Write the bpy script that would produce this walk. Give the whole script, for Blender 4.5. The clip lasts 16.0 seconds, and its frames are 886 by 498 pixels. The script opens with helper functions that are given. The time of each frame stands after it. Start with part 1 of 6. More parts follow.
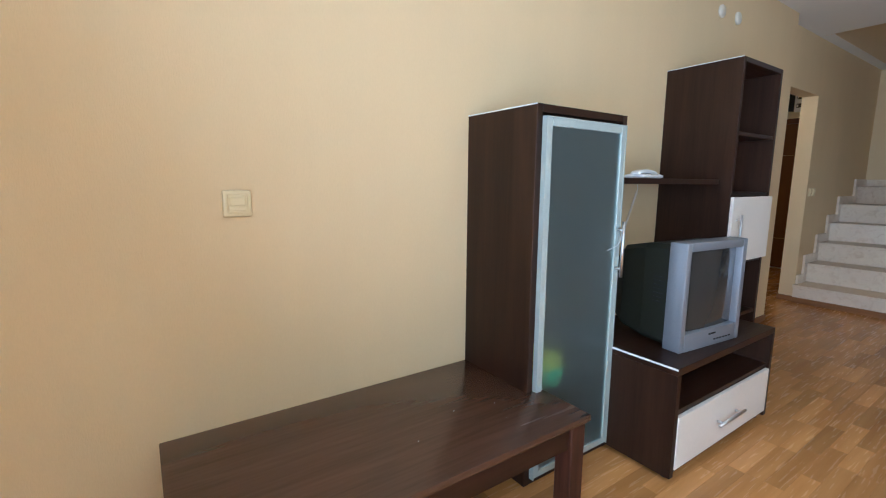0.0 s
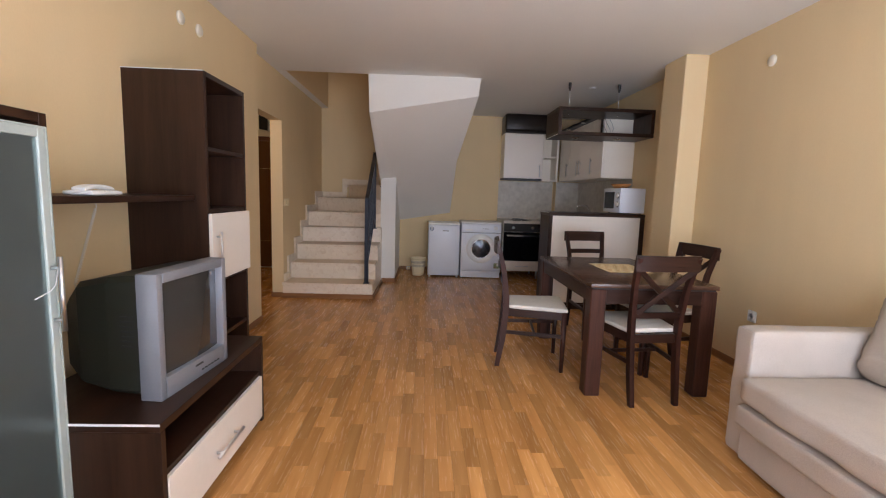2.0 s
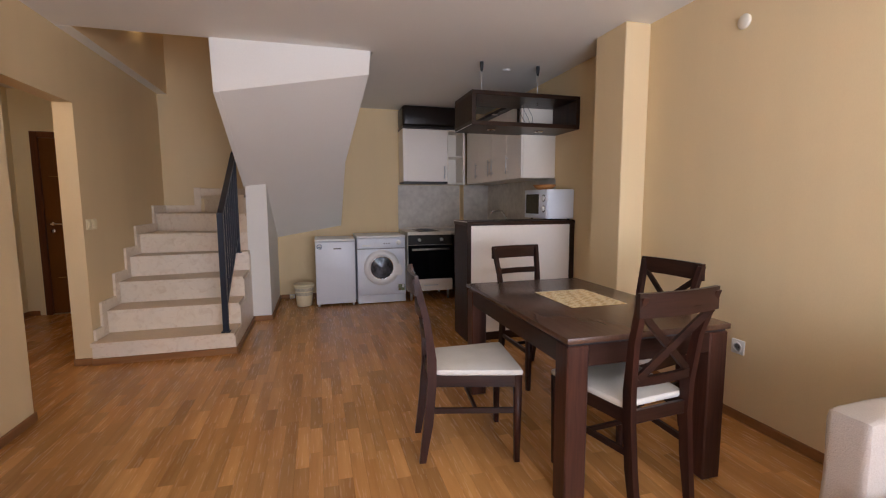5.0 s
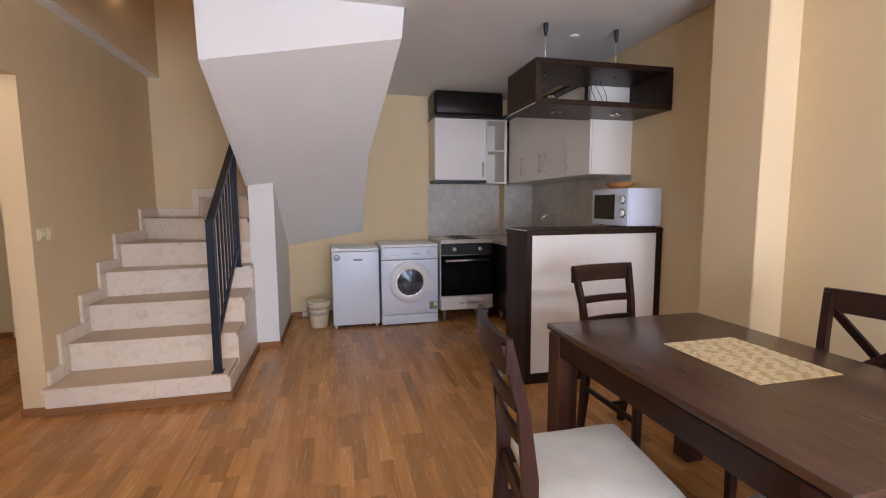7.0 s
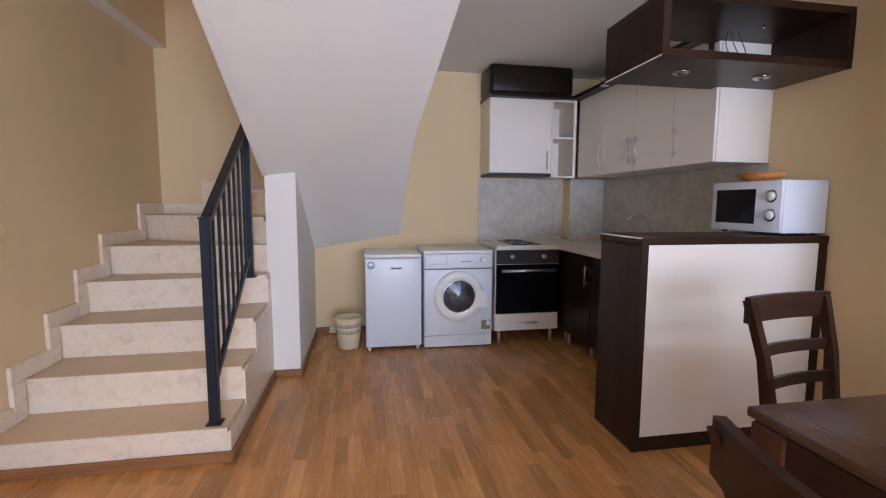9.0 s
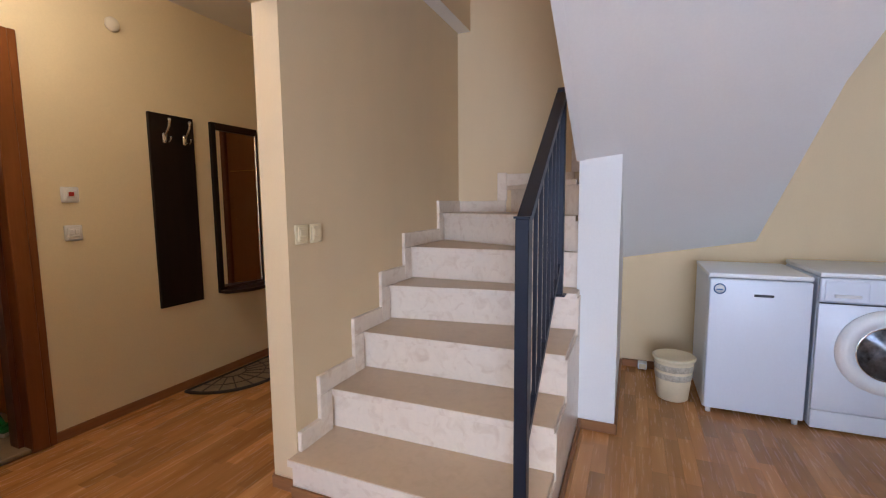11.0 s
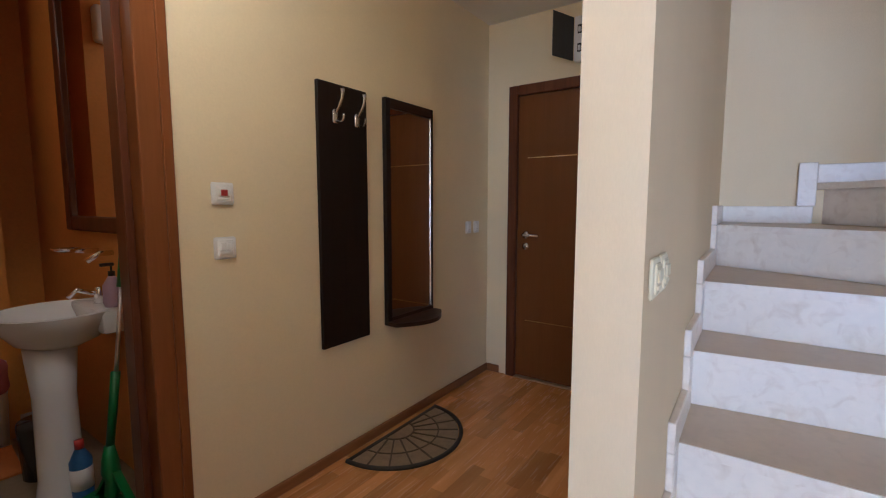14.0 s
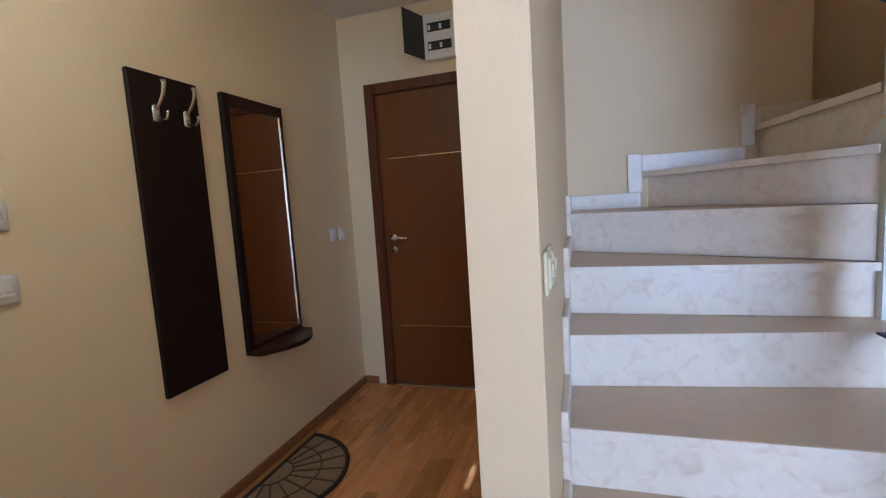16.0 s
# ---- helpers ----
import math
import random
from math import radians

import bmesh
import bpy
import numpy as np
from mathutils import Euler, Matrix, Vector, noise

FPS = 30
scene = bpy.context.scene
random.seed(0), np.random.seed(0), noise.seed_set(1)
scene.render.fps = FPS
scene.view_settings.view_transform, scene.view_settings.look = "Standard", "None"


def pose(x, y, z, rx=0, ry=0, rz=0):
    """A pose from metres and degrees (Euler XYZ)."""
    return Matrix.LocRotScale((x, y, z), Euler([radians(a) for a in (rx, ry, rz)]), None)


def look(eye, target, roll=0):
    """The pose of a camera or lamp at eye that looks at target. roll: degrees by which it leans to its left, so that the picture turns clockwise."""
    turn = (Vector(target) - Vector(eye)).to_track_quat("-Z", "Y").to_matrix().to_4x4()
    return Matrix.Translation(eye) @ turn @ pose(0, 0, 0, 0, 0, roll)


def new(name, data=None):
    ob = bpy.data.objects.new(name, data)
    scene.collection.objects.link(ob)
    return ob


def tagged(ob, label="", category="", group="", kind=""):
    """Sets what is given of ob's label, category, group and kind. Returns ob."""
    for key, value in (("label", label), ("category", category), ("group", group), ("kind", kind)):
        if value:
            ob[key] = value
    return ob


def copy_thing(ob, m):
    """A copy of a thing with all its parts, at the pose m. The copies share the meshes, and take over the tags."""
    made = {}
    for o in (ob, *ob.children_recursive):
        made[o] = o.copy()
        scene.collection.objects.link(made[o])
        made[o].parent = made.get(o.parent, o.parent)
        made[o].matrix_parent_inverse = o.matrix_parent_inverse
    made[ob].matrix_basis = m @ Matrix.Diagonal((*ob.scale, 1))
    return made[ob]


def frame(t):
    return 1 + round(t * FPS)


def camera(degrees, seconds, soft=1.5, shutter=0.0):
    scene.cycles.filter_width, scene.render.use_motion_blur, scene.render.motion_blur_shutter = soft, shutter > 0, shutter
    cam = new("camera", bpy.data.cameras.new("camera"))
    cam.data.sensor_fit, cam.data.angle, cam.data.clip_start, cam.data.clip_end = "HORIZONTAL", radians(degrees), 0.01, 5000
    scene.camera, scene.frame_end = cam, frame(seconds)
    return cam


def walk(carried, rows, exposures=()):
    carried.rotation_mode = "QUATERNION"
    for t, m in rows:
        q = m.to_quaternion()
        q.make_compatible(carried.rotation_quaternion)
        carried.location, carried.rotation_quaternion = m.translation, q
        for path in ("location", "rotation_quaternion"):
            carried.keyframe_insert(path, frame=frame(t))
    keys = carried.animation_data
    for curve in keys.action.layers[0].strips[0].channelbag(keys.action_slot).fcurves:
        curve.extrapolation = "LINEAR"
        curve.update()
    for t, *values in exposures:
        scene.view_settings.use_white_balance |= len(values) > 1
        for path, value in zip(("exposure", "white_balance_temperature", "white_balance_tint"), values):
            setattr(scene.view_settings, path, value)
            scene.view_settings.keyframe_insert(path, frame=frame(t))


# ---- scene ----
cam = camera(89.9, 16.0, soft=1.15)
PATH = [
    (0, (0.254, -0.028, 1.175), (1.374, 1.602, 0.876), 0.4),
    (0.5, (0.328, -0.04, 1.187), (1.664, 1.42, 0.896), 1.6),
    (1, (0.45, -0.021, 1.227), (2.217, 0.873, 0.944), 0.6),
    (1.5, (0.494, -0.043, 1.239), (2.461, 0.208, 0.981), 1.7),
    (2, (0.511, -0.059, 1.241), (2.495, -0.142, 0.999), 1.8),
    (2.5, (0.592, -0.106, 1.252), (2.551, -0.427, 1.008), 0.6),
    (3, (0.785, -0.178, 1.263), (2.71, -0.668, 1.028), 0.3),
    (3.5, (0.96, -0.236, 1.259), (2.875, -0.766, 1.034), 0.6),
    (4, (1.225, -0.228, 1.259), (3.14, -0.76, 1.042), -0.0),
    (4.2, (1.318, -0.21, 1.271), (3.23, -0.754, 1.056), -0.3),
    (6.5, (2.326, -0.144, 1.249), (4.254, -0.638, 1.048), -0.2),
    (7, (2.578, -0.162, 1.276), (4.512, -0.629, 1.071), -0.3),
    (7.5, (2.777, -0.197, 1.26), (4.718, -0.634, 1.056), -0.0),
    (8, (3.021, -0.195, 1.259), (4.959, -0.645, 1.057), 0.0),
    (8.2, (3.108, -0.194, 1.256), (5.041, -0.666, 1.057), 0.0),
    (10.3, (3.988, 0.176, 1.229), (5.962, 0.409, 1.014), 0.3),
    (10.5, (4.073, 0.217, 1.219), (6.03, 0.572, 1.005), 0.1),
    (11, (4.278, 0.299, 1.227), (6.107, 1.081, 1.019), -0.5),
    (11.5, (4.419, 0.432, 1.215), (6.125, 1.452, 1.0), -0.4),
    (12, (4.547, 0.637, 1.24), (6.187, 1.762, 1.029), -0.7),
    (12.5, (4.65, 0.832, 1.233), (6.257, 2.004, 1.022), -0.6),
    (13, (4.74, 1.015, 1.238), (6.279, 2.278, 1.037), -0.3),
    (13.5, (4.792, 1.178, 1.233), (6.308, 2.467, 1.03), -0.0),
    (14, (4.788, 1.409, 1.245), (6.416, 2.553, 1.046), -0.0),
    (14.5, (4.781, 1.554, 1.238), (6.517, 2.528, 1.049), 0.1),
    (15, (4.792, 1.603, 1.241), (6.618, 2.398, 1.058), -1.3),
    (15.5, (4.803, 1.598, 1.236), (6.668, 2.296, 1.046), -1.5),
    (16, (4.887, 1.501, 1.242), (6.785, 2.101, 1.04), -3.7),
]
EXPOSURES = [(0.0, -0.22, 5050, 8), (1.0, -0.3, 5500, 12), (1.6, -0.05, 6050, 18), (3.0, -0.27, 6250, 23), (4.0, -0.2, 6400, 24), (7.0, 0.45, 5800, 22), (8.0, 0.55, 5850, 22), (10.5, 0.72, 5100, 20), (11.5, 0.68, 5400, 21), (13.0, 0.5, 5250, 25), (13.5, 0.82, 4700, 19), (15.0, 0.98, 4400, 14), (16.0, 0.95, 4300, 13)]
walk(cam, [(t, look(eye, target, roll)) for t, eye, target, roll in PATH], EXPOSURES)

# ---- world, sun, window light ----
world = bpy.data.worlds.new("sky")
scene.world = world
world.use_nodes = True
wn = world.node_tree
bg = wn.nodes["Background"]
sky = wn.nodes.new("ShaderNodeTexSky")
sky.sky_type, sky.sun_disc = "NISHITA", False
sky.sun_elevation, sky.sun_rotation = radians(49), radians(-81)
wn.links.new(sky.outputs[0], bg.inputs[0])
bg.inputs[1].default_value = 0.15

sun = new("sun", bpy.data.lights.new("sun", "SUN"))
sun.data.energy, sun.data.angle, sun.data.color = 5.0, radians(0.5), (1.0, 0.93, 0.82)
sun.matrix_world = look((-6, -0.9, 7.0), (0, 0, 0))

WINDOW_LIGHT = 118.0
win_lamp = new("window_light", bpy.data.lights.new("window_light", "AREA"))
win_lamp.data.shape, win_lamp.data.size, win_lamp.data.size_y = "RECTANGLE", 2.5, 2.0
win_lamp.data.energy, win_lamp.data.color = WINDOW_LIGHT, (0.80, 0.90, 1.0)
win_lamp.data.spread = radians(156)
win_lamp.matrix_world = look((-0.50, -1.0, 1.15), (2, -1.32, 2.5))

wc_lamp = new("wc_light", bpy.data.lights.new("wc_light", "POINT"))
wc_lamp.data.energy, wc_lamp.data.color, wc_lamp.data.shadow_soft_size = 1.5, (1.0, 0.70, 0.38), 0.08
wc_lamp.location = (4.72, 4.0, 2.25)

hall_lamp = new("hall_light", bpy.data.lights.new("hall_light", "POINT"))
hall_lamp.data.energy, hall_lamp.data.color, hall_lamp.data.shadow_soft_size = 8.8, (1.0, 0.78, 0.50), 0.07
hall_lamp.location = (5.18, 2.42, 2.33)

up_lamp = new("upstairs_light", bpy.data.lights.new("upstairs_light", "POINT"))
up_lamp.data.energy, up_lamp.data.color, up_lamp.data.shadow_soft_size = 2.3, (1.0, 0.66, 0.33), 0.06
up_lamp.location = (6.95, 1.0, 4.2)


# ---- materials ----
def mat(name, col, rough=0.5, metal=0.0, var=0.06, scale=6.0, fine=60.0, bump=0.02, stretch=(1, 1, 1), col2=None,
        spec=0.5, rvar=0.08, trans=0.0, emit=0.0):
    """A painted or solid surface: base colour with slow blotches and fine grain, both in metres."""
    m = bpy.data.materials.new(name)
    m.use_nodes = True
    n, l = m.node_tree.nodes, m.node_tree.links
    b = n["Principled BSDF"]
    co = n.new("ShaderNodeTexCoord")
    mp = n.new("ShaderNodeMapping")
    mp.inputs["Scale"].default_value = stretch
    l.new(co.outputs["Object"], mp.inputs[0])
    n1, n2 = n.new("ShaderNodeTexNoise"), n.new("ShaderNodeTexNoise")
    n1.inputs["Scale"].default_value, n1.inputs["Detail"].default_value = scale, 4
    n2.inputs["Scale"].default_value, n2.inputs["Detail"].default_value = fine, 3
    l.new(mp.outputs[0], n1.inputs["Vector"])
    l.new(mp.outputs[0], n2.inputs["Vector"])
    ad = n.new("ShaderNodeMath")
    ad.operation = "ADD"
    l.new(n1.outputs[0], ad.inputs[0])
    l.new(n2.outputs[0], ad.inputs[1])
    rg = n.new("ShaderNodeMapRange")
    rg.inputs[1].default_value, rg.inputs[2].default_value = 0.65, 1.35
    l.new(ad.outputs[0], rg.inputs[0])
    mx = n.new("ShaderNodeMix")
    mx.data_type = "RGBA"
    lo = [c * (1 - var) for c in col]
    hi = list(col2) if col2 else [min(1, c * (1 + var)) for c in col]
    mx.inputs[6].default_value, mx.inputs[7].default_value = (*lo, 1), (*hi, 1)
    l.new(rg.outputs[0], mx.inputs[0])
    l.new(mx.outputs[2], b.inputs["Base Color"])
    rr = n.new("ShaderNodeMapRange")
    rr.inputs[3].default_value, rr.inputs[4].default_value = max(0.02, rough - rvar), min(1, rough + rvar)
    l.new(n1.outputs[0], rr.inputs[0])
    l.new(rr.outputs[0], b.inputs["Roughness"])
    b.inputs["Metallic"].default_value = metal
    b.inputs["Specular IOR Level"].default_value = spec
    if trans:
        b.inputs["Transmission Weight"].default_value = trans
    if emit:
        b.inputs["Emission Color"].default_value, b.inputs["Emission Strength"].default_value = (*col, 1), emit
    if bump:
        bp = n.new("ShaderNodeBump")
        bp.inputs["Strength"].default_value, bp.inputs["Distance"].default_value = 1.0, bump * 0.01
        l.new(n2.outputs[0], bp.inputs["Height"])
        l.new(bp.outputs[0], b.inputs["Normal"])
    return m


def wood(name, dark, light, rough=0.4, axis=0, rings=1.0, grain=1.0, spec=0.26):
    """Wood or wood foil with its grain along one axis of the object."""
    m = bpy.data.materials.new(name)
    m.use_nodes = True
    n, l = m.node_tree.nodes, m.node_tree.links
    b = n["Principled BSDF"]
    co = n.new("ShaderNodeTexCoord")
    mp = n.new("ShaderNodeMapping")
    sc = [14.0 * rings, 14.0 * rings, 14.0 * rings]
    sc[axis] = 0.9
    mp.inputs["Scale"].default_value = sc
    l.new(co.outputs["Object"], mp.inputs[0])
    oi = n.new("ShaderNodeObjectInfo")
    sh = n.new("ShaderNodeVectorMath")
    sh.operation = "MULTIPLY_ADD"
    sh.inputs[1].default_value = (7, 7, 7)
    l.new(oi.outputs["Random"], sh.inputs[0])
    l.new(mp.outputs[0], sh.inputs[2])
    n1, n2 = n.new("ShaderNodeTexNoise"), n.new("ShaderNodeTexNoise")
    n1.inputs["Scale"].default_value, n1.inputs["Detail"].default_value, n1.inputs["Distortion"].default_value = 1.0, 5, 0.6
    n2.inputs["Scale"].default_value, n2.inputs["Detail"].default_value = 7.0 * grain, 4
    l.new(sh.outputs[0], n1.inputs["Vector"])
    l.new(sh.outputs[0], n2.inputs["Vector"])
    mxn = n.new("ShaderNodeMath")
    mxn.operation = "MULTIPLY_ADD"
    mxn.inputs[1].default_value = 0.45
    l.new(n2.outputs[0], mxn.inputs[0])
    l.new(n1.outputs[0], mxn.inputs[2])
    rp = n.new("ShaderNodeMapRange")
    rp.inputs[1].default_value, rp.inputs[2].default_value = 0.45, 1.0
    l.new(mxn.outputs[0], rp.inputs[0])
    mx = n.new("ShaderNodeMix")
    mx.data_type = "RGBA"
    mx.inputs[6].default_value, mx.inputs[7].default_value = (*dark, 1), (*light, 1)
    l.new(rp.outputs[0], mx.inputs[0])
    l.new(mx.outputs[2], b.inputs["Base Color"])
    rr = n.new("ShaderNodeMapRange")
    rr.inputs[3].default_value, rr.inputs[4].default_value = rough - 0.07, rough + 0.1
    b.inputs["Specular IOR Level"].default_value = spec
    l.new(n2.outputs[0], rr.inputs[0])
    l.new(rr.outputs[0], b.inputs["Roughness"])
    bp = n.new("ShaderNodeBump")
    bp.inputs["Strength"].default_value, bp.inputs["Distance"].default_value = 0.5, 0.00018
    l.new(n2.outputs[0], bp.inputs["Height"])
    l.new(bp.outputs[0], b.inputs["Normal"])
    return m


def laminate(name, per_object):
    """Oak-like laminate strips: each strip takes its own tone, with grain along x."""
    m = wood(name, (0.45, 0.205, 0.060), (0.63, 0.320, 0.105), 0.24, 0, 0.9, 1.2, 0.36)
    n, l = m.node_tree.nodes, m.node_tree.links
    b = n["Principled BSDF"]
    n["Bump"].inputs["Strength"].default_value = 0.15
    n["Math"].inputs[1].default_value = 0.20
    n["Map Range"].inputs[1].default_value, n["Map Range"].inputs[2].default_value = 0.38, 0.82
    old = b.inputs["Base Color"].links[0].from_socket
    if per_object:
        src = n.new("ShaderNodeObjectInfo").outputs["Random"]
    else:
        src = n.new("ShaderNodeNewGeometry").outputs["Random Per Island"]
    rp = n.new("ShaderNodeMapRange")
    rp.inputs[3].default_value, rp.inputs[4].default_value = 0.72, 1.20
    l.new(src, rp.inputs[0])
    vm = n.new("ShaderNodeVectorMath")
    vm.operation = "SCALE"
    l.new(old, vm.inputs[0])
    l.new(rp.outputs[0], vm.inputs["Scale"])
    l.new(vm.outputs[0], b.inputs["Base Color"])
    return m


def marble(name, base, vein, most=0.5):
    m = mat(name, base, 0.34, 0, 0.04, 5.0, 38.0, 0.004, rvar=0.02)
    n, l = m.node_tree.nodes, m.node_tree.links
    b = n["Principled BSDF"]
    old = b.inputs["Base Color"].links[0].from_socket
    co = n.new("ShaderNodeTexCoord")
    oi = n.new("ShaderNodeObjectInfo")
    sh = n.new("ShaderNodeVectorMath")
    sh.operation = "MULTIPLY_ADD"
    sh.inputs[1].default_value = (9, 9, 9)
    l.new(oi.outputs["Random"], sh.inputs[0])
    l.new(co.outputs["Object"], sh.inputs[2])
    no = n.new("ShaderNodeTexNoise")
    no.inputs["Scale"].default_value, no.inputs["Detail"].default_value, no.inputs["Distortion"].default_value = 17.0, 7, 0.9
    l.new(sh.outputs[0], no.inputs["Vector"])
    rg = n.new("ShaderNodeMapRange")
    rg.inputs[1].default_value, rg.inputs[2].default_value, rg.inputs[4].default_value = 0.50, 0.80, most
    l.new(no.outputs[0], rg.inputs[0])
    mx = n.new("ShaderNodeMix")
    mx.data_type = "RGBA"
    mx.inputs[7].default_value = (*vein, 1)
    l.new(rg.outputs[0], mx.inputs[0])
    l.new(old, mx.inputs[6])
    l.new(mx.outputs[2], b.inputs["Base Color"])
    return m


M_WALL = mat("cream_wall_paint", (0.76, 0.59, 0.345), 0.85, 0, 0.026, 2.2, 130, 0.05, (3.0, 3.0, 0.6), spec=0.25)
M_WHITE = mat("white_wall_paint", (0.84, 0.82, 0.765), 0.9, 0, 0.02, 1.5, 90, 0.04, spec=0.2)
M_PALE = mat("pale_cream_paint", (0.79, 0.68, 0.44), 0.85, 0, 0.03, 2.0, 120, 0.05, spec=0.25)
M_STRIP_O = laminate("laminate_strip", True)
M_STRIP_I = laminate("laminate_strips", False)
M_SUB = mat("floor_joint_dark", (0.10, 0.045, 0.02), 0.7)
M_SKIRT = wood("brown_skirting", (0.20, 0.085, 0.03), (0.34, 0.16, 0.06), 0.4, 0)
M_SKIRT_Y = wood("brown_skirting_across", (0.20, 0.085, 0.03), (0.34, 0.16, 0.06), 0.4, 1)
M_WENGE_X = wood("wenge_foil_x", (0.017, 0.0073, 0.0040), (0.045, 0.0202, 0.0108), 0.34, 0)
M_WENGE_Y = wood("wenge_foil_y", (0.017, 0.0073, 0.0040), (0.045, 0.0202, 0.0108), 0.34, 1)
M_WENGE_Z = wood("wenge_foil_z", (0.017, 0.0073, 0.0038), (0.046, 0.0202, 0.0102), 0.46, 2)
M_DARK_X = wood("dark_table_wood_x", (0.014, 0.0062, 0.0042), (0.046, 0.0190, 0.0118), 0.30, 0)
M_DARK_Y = wood("dark_table_wood_y", (0.014, 0.0062, 0.0042), (0.046, 0.0190, 0.0118), 0.33, 1)
M_DARK_Z = wood("dark_table_wood_z", (0.012, 0.0046, 0.0034), (0.062, 0.0215, 0.0135), 0.38, 2)
M_DOORWOOD = wood("red_brown_door_wood", (0.155, 0.050, 0.010), (0.225, 0.080, 0.018), 0.32, 2)
M_DOORWOOD_Y = wood("red_brown_door_wood_y", (0.155, 0.050, 0.010), (0.225, 0.080, 0.018), 0.32, 1)
M_LEAF = wood("brown_door_leaf", (0.140, 0.050, 0.0095), (0.165, 0.061, 0.0125), 0.34, 2)
M_FRAMEWOOD = wood("dark_frame_wood", (0.075, 0.024, 0.009), (0.15, 0.05, 0.018), 0.34, 2)
M_CREAM = mat("cream_lacquer", (0.86, 0.795, 0.71), 0.32, 0, 0.02, 3, 50, 0.0)
M_CARCASS = mat("white_melamine", (0.81, 0.745, 0.64), 0.45, 0, 0.02, 3, 50, 0.0)
M_ALU = mat("brushed_aluminium", (0.72, 0.73, 0.74), 0.32, 1.0, 0.05, 8, 200, 0.01, (1, 1, 8))
M_CHROME = mat("chrome", (0.85, 0.86, 0.88), 0.10, 1.0, 0.02, 8, 60, 0.0, rvar=0.03)
M_EDGE = mat("white_edge_band", (0.82, 0.83, 0.84), 0.4)
M_ENAMEL = mat("white_enamel", (0.76, 0.80, 0.86), 0.36, 0, 0.015, 3, 60, 0.0)
M_WPLASTIC = mat("white_plastic", (0.84, 0.84, 0.82), 0.35, 0, 0.02, 5, 80, 0.0)
M_IVORY = mat("ivory_plastic", (0.80, 0.67, 0.40), 0.32, 0, 0.02, 5, 80, 0.0)
M_COVER = mat("off_white_plastic", (0.82, 0.765, 0.63), 0.4, 0, 0.02, 5, 80, 0.0)
M_BEIGEPL = mat("beige_plastic", (0.78, 0.66, 0.43), 0.45, 0, 0.04, 5, 80, 0.0)
M_BLACKGL = mat("black_glass", (0.006, 0.006, 0.007), 0.06, 0, 0.02, 5, 80, 0.0, rvar=0.02, spec=0.3)
M_BLACK = mat("black_plastic", (0.018, 0.018, 0.02), 0.4, 0, 0.1, 5, 80, 0.01)
M_BLACKCAB = mat("black_brown_cabinet", (0.013, 0.0072, 0.0046), 0.30, 0, 0.25, 4, 60, 0.004, spec=0.3)
M_RACK = wood("black_brown_rack", (0.006, 0.0035, 0.0025), (0.015, 0.0085, 0.0055), 0.48, 2)
M_TLEG = wood("red_brown_table_leg", (0.022, 0.0085, 0.0055), (0.105, 0.040, 0.025), 0.36, 2)
M_TABLE = mat("brown_table_top", (0.084, 0.0420, 0.0255), 0.26, 0, 0.22, 2.0, 9.0, 0.0, (0.6, 9.0, 9.0), rvar=0.03)
# pale noise blotches paint reflections and the drum behind into the glass
M_DRUM = mat("washer_glass_painted_glare", (0.06, 0.063, 0.07), 0.14, 0.5, 0.6, 13, 30, 0.0, col2=(0.42, 0.43, 0.46))
M_DULL = mat("dull_chrome", (0.52, 0.51, 0.50), 0.24, 1.0, 0.05, 8, 60, 0.0)
M_STEEL = mat("dark_blue_steel", (0.016, 0.021, 0.034), 0.38, 0.3, 0.12, 6, 120, 0.02)
M_TVDARK = mat("green_black_tv_plastic", (0.018, 0.019, 0.012), 0.45, 0, 0.1, 5, 150, 0.03)
M_TVSILVER = mat("silver_tv_plastic", (0.31, 0.325, 0.36), 0.36, 0.45, 0.04, 5, 150, 0.0)
M_TVGLASS = mat("grey_tube_glass", (0.045, 0.042, 0.038), 0.10, 0, 0.02, 5, 50, 0.0, rvar=0.03)
M_MARBLE = marble("cream_marble", (0.83, 0.71, 0.56), (0.60, 0.44, 0.28), 0.66)
M_TREAD = marble("beige_marble_tread", (0.62, 0.47, 0.31), (0.50, 0.36, 0.22), 0.5)
M_SOFA = mat("light_sofa_fabric", (0.47, 0.415, 0.360), 0.95, 0, 0.10, 5.0, 240, 0.18, spec=0.2)
M_PILLOW = mat("beige_cushion_fabric", (0.43, 0.360, 0.295), 0.95, 0, 0.13, 5.0, 240, 0.20, spec=0.2)
M_SEAT = mat("white_seat_fabric", (0.68, 0.65, 0.58), 0.9, 0, 0.09, 9, 240, 0.10, spec=0.2)
M_STRAWA = mat("straw_light", (0.84, 0.72, 0.46), 0.8, 0, 0.16, 30, 200, 0.12)
M_STRAWB = mat("straw_dark", (0.66, 0.49, 0.24), 0.8, 0, 0.16, 30, 200, 0.12)
M_STONE = mat("grey_stone_laminate", (0.50, 0.45, 0.38), 0.38, 0, 0.16, 5, 16, 0.004, col2=(0.62, 0.58, 0.50))
M_COUNTER = mat("pale_stone_worktop", (0.68, 0.63, 0.55), 0.35, 0, 0.10, 16, 120, 0.01)
M_WCWALL = mat("orange_wc_paint", (0.70, 0.29, 0.030), 0.5, 0, 0.07, 2.5, 60, 0.03)
M_WCFLOOR = mat("beige_wc_tile", (0.28, 0.21, 0.13), 0.35, 0, 0.1, 5, 50, 0.01)
M_CERAMIC = mat("white_ceramic", (0.72, 0.72, 0.70), 0.15, 0, 0.01, 3, 30, 0.0)
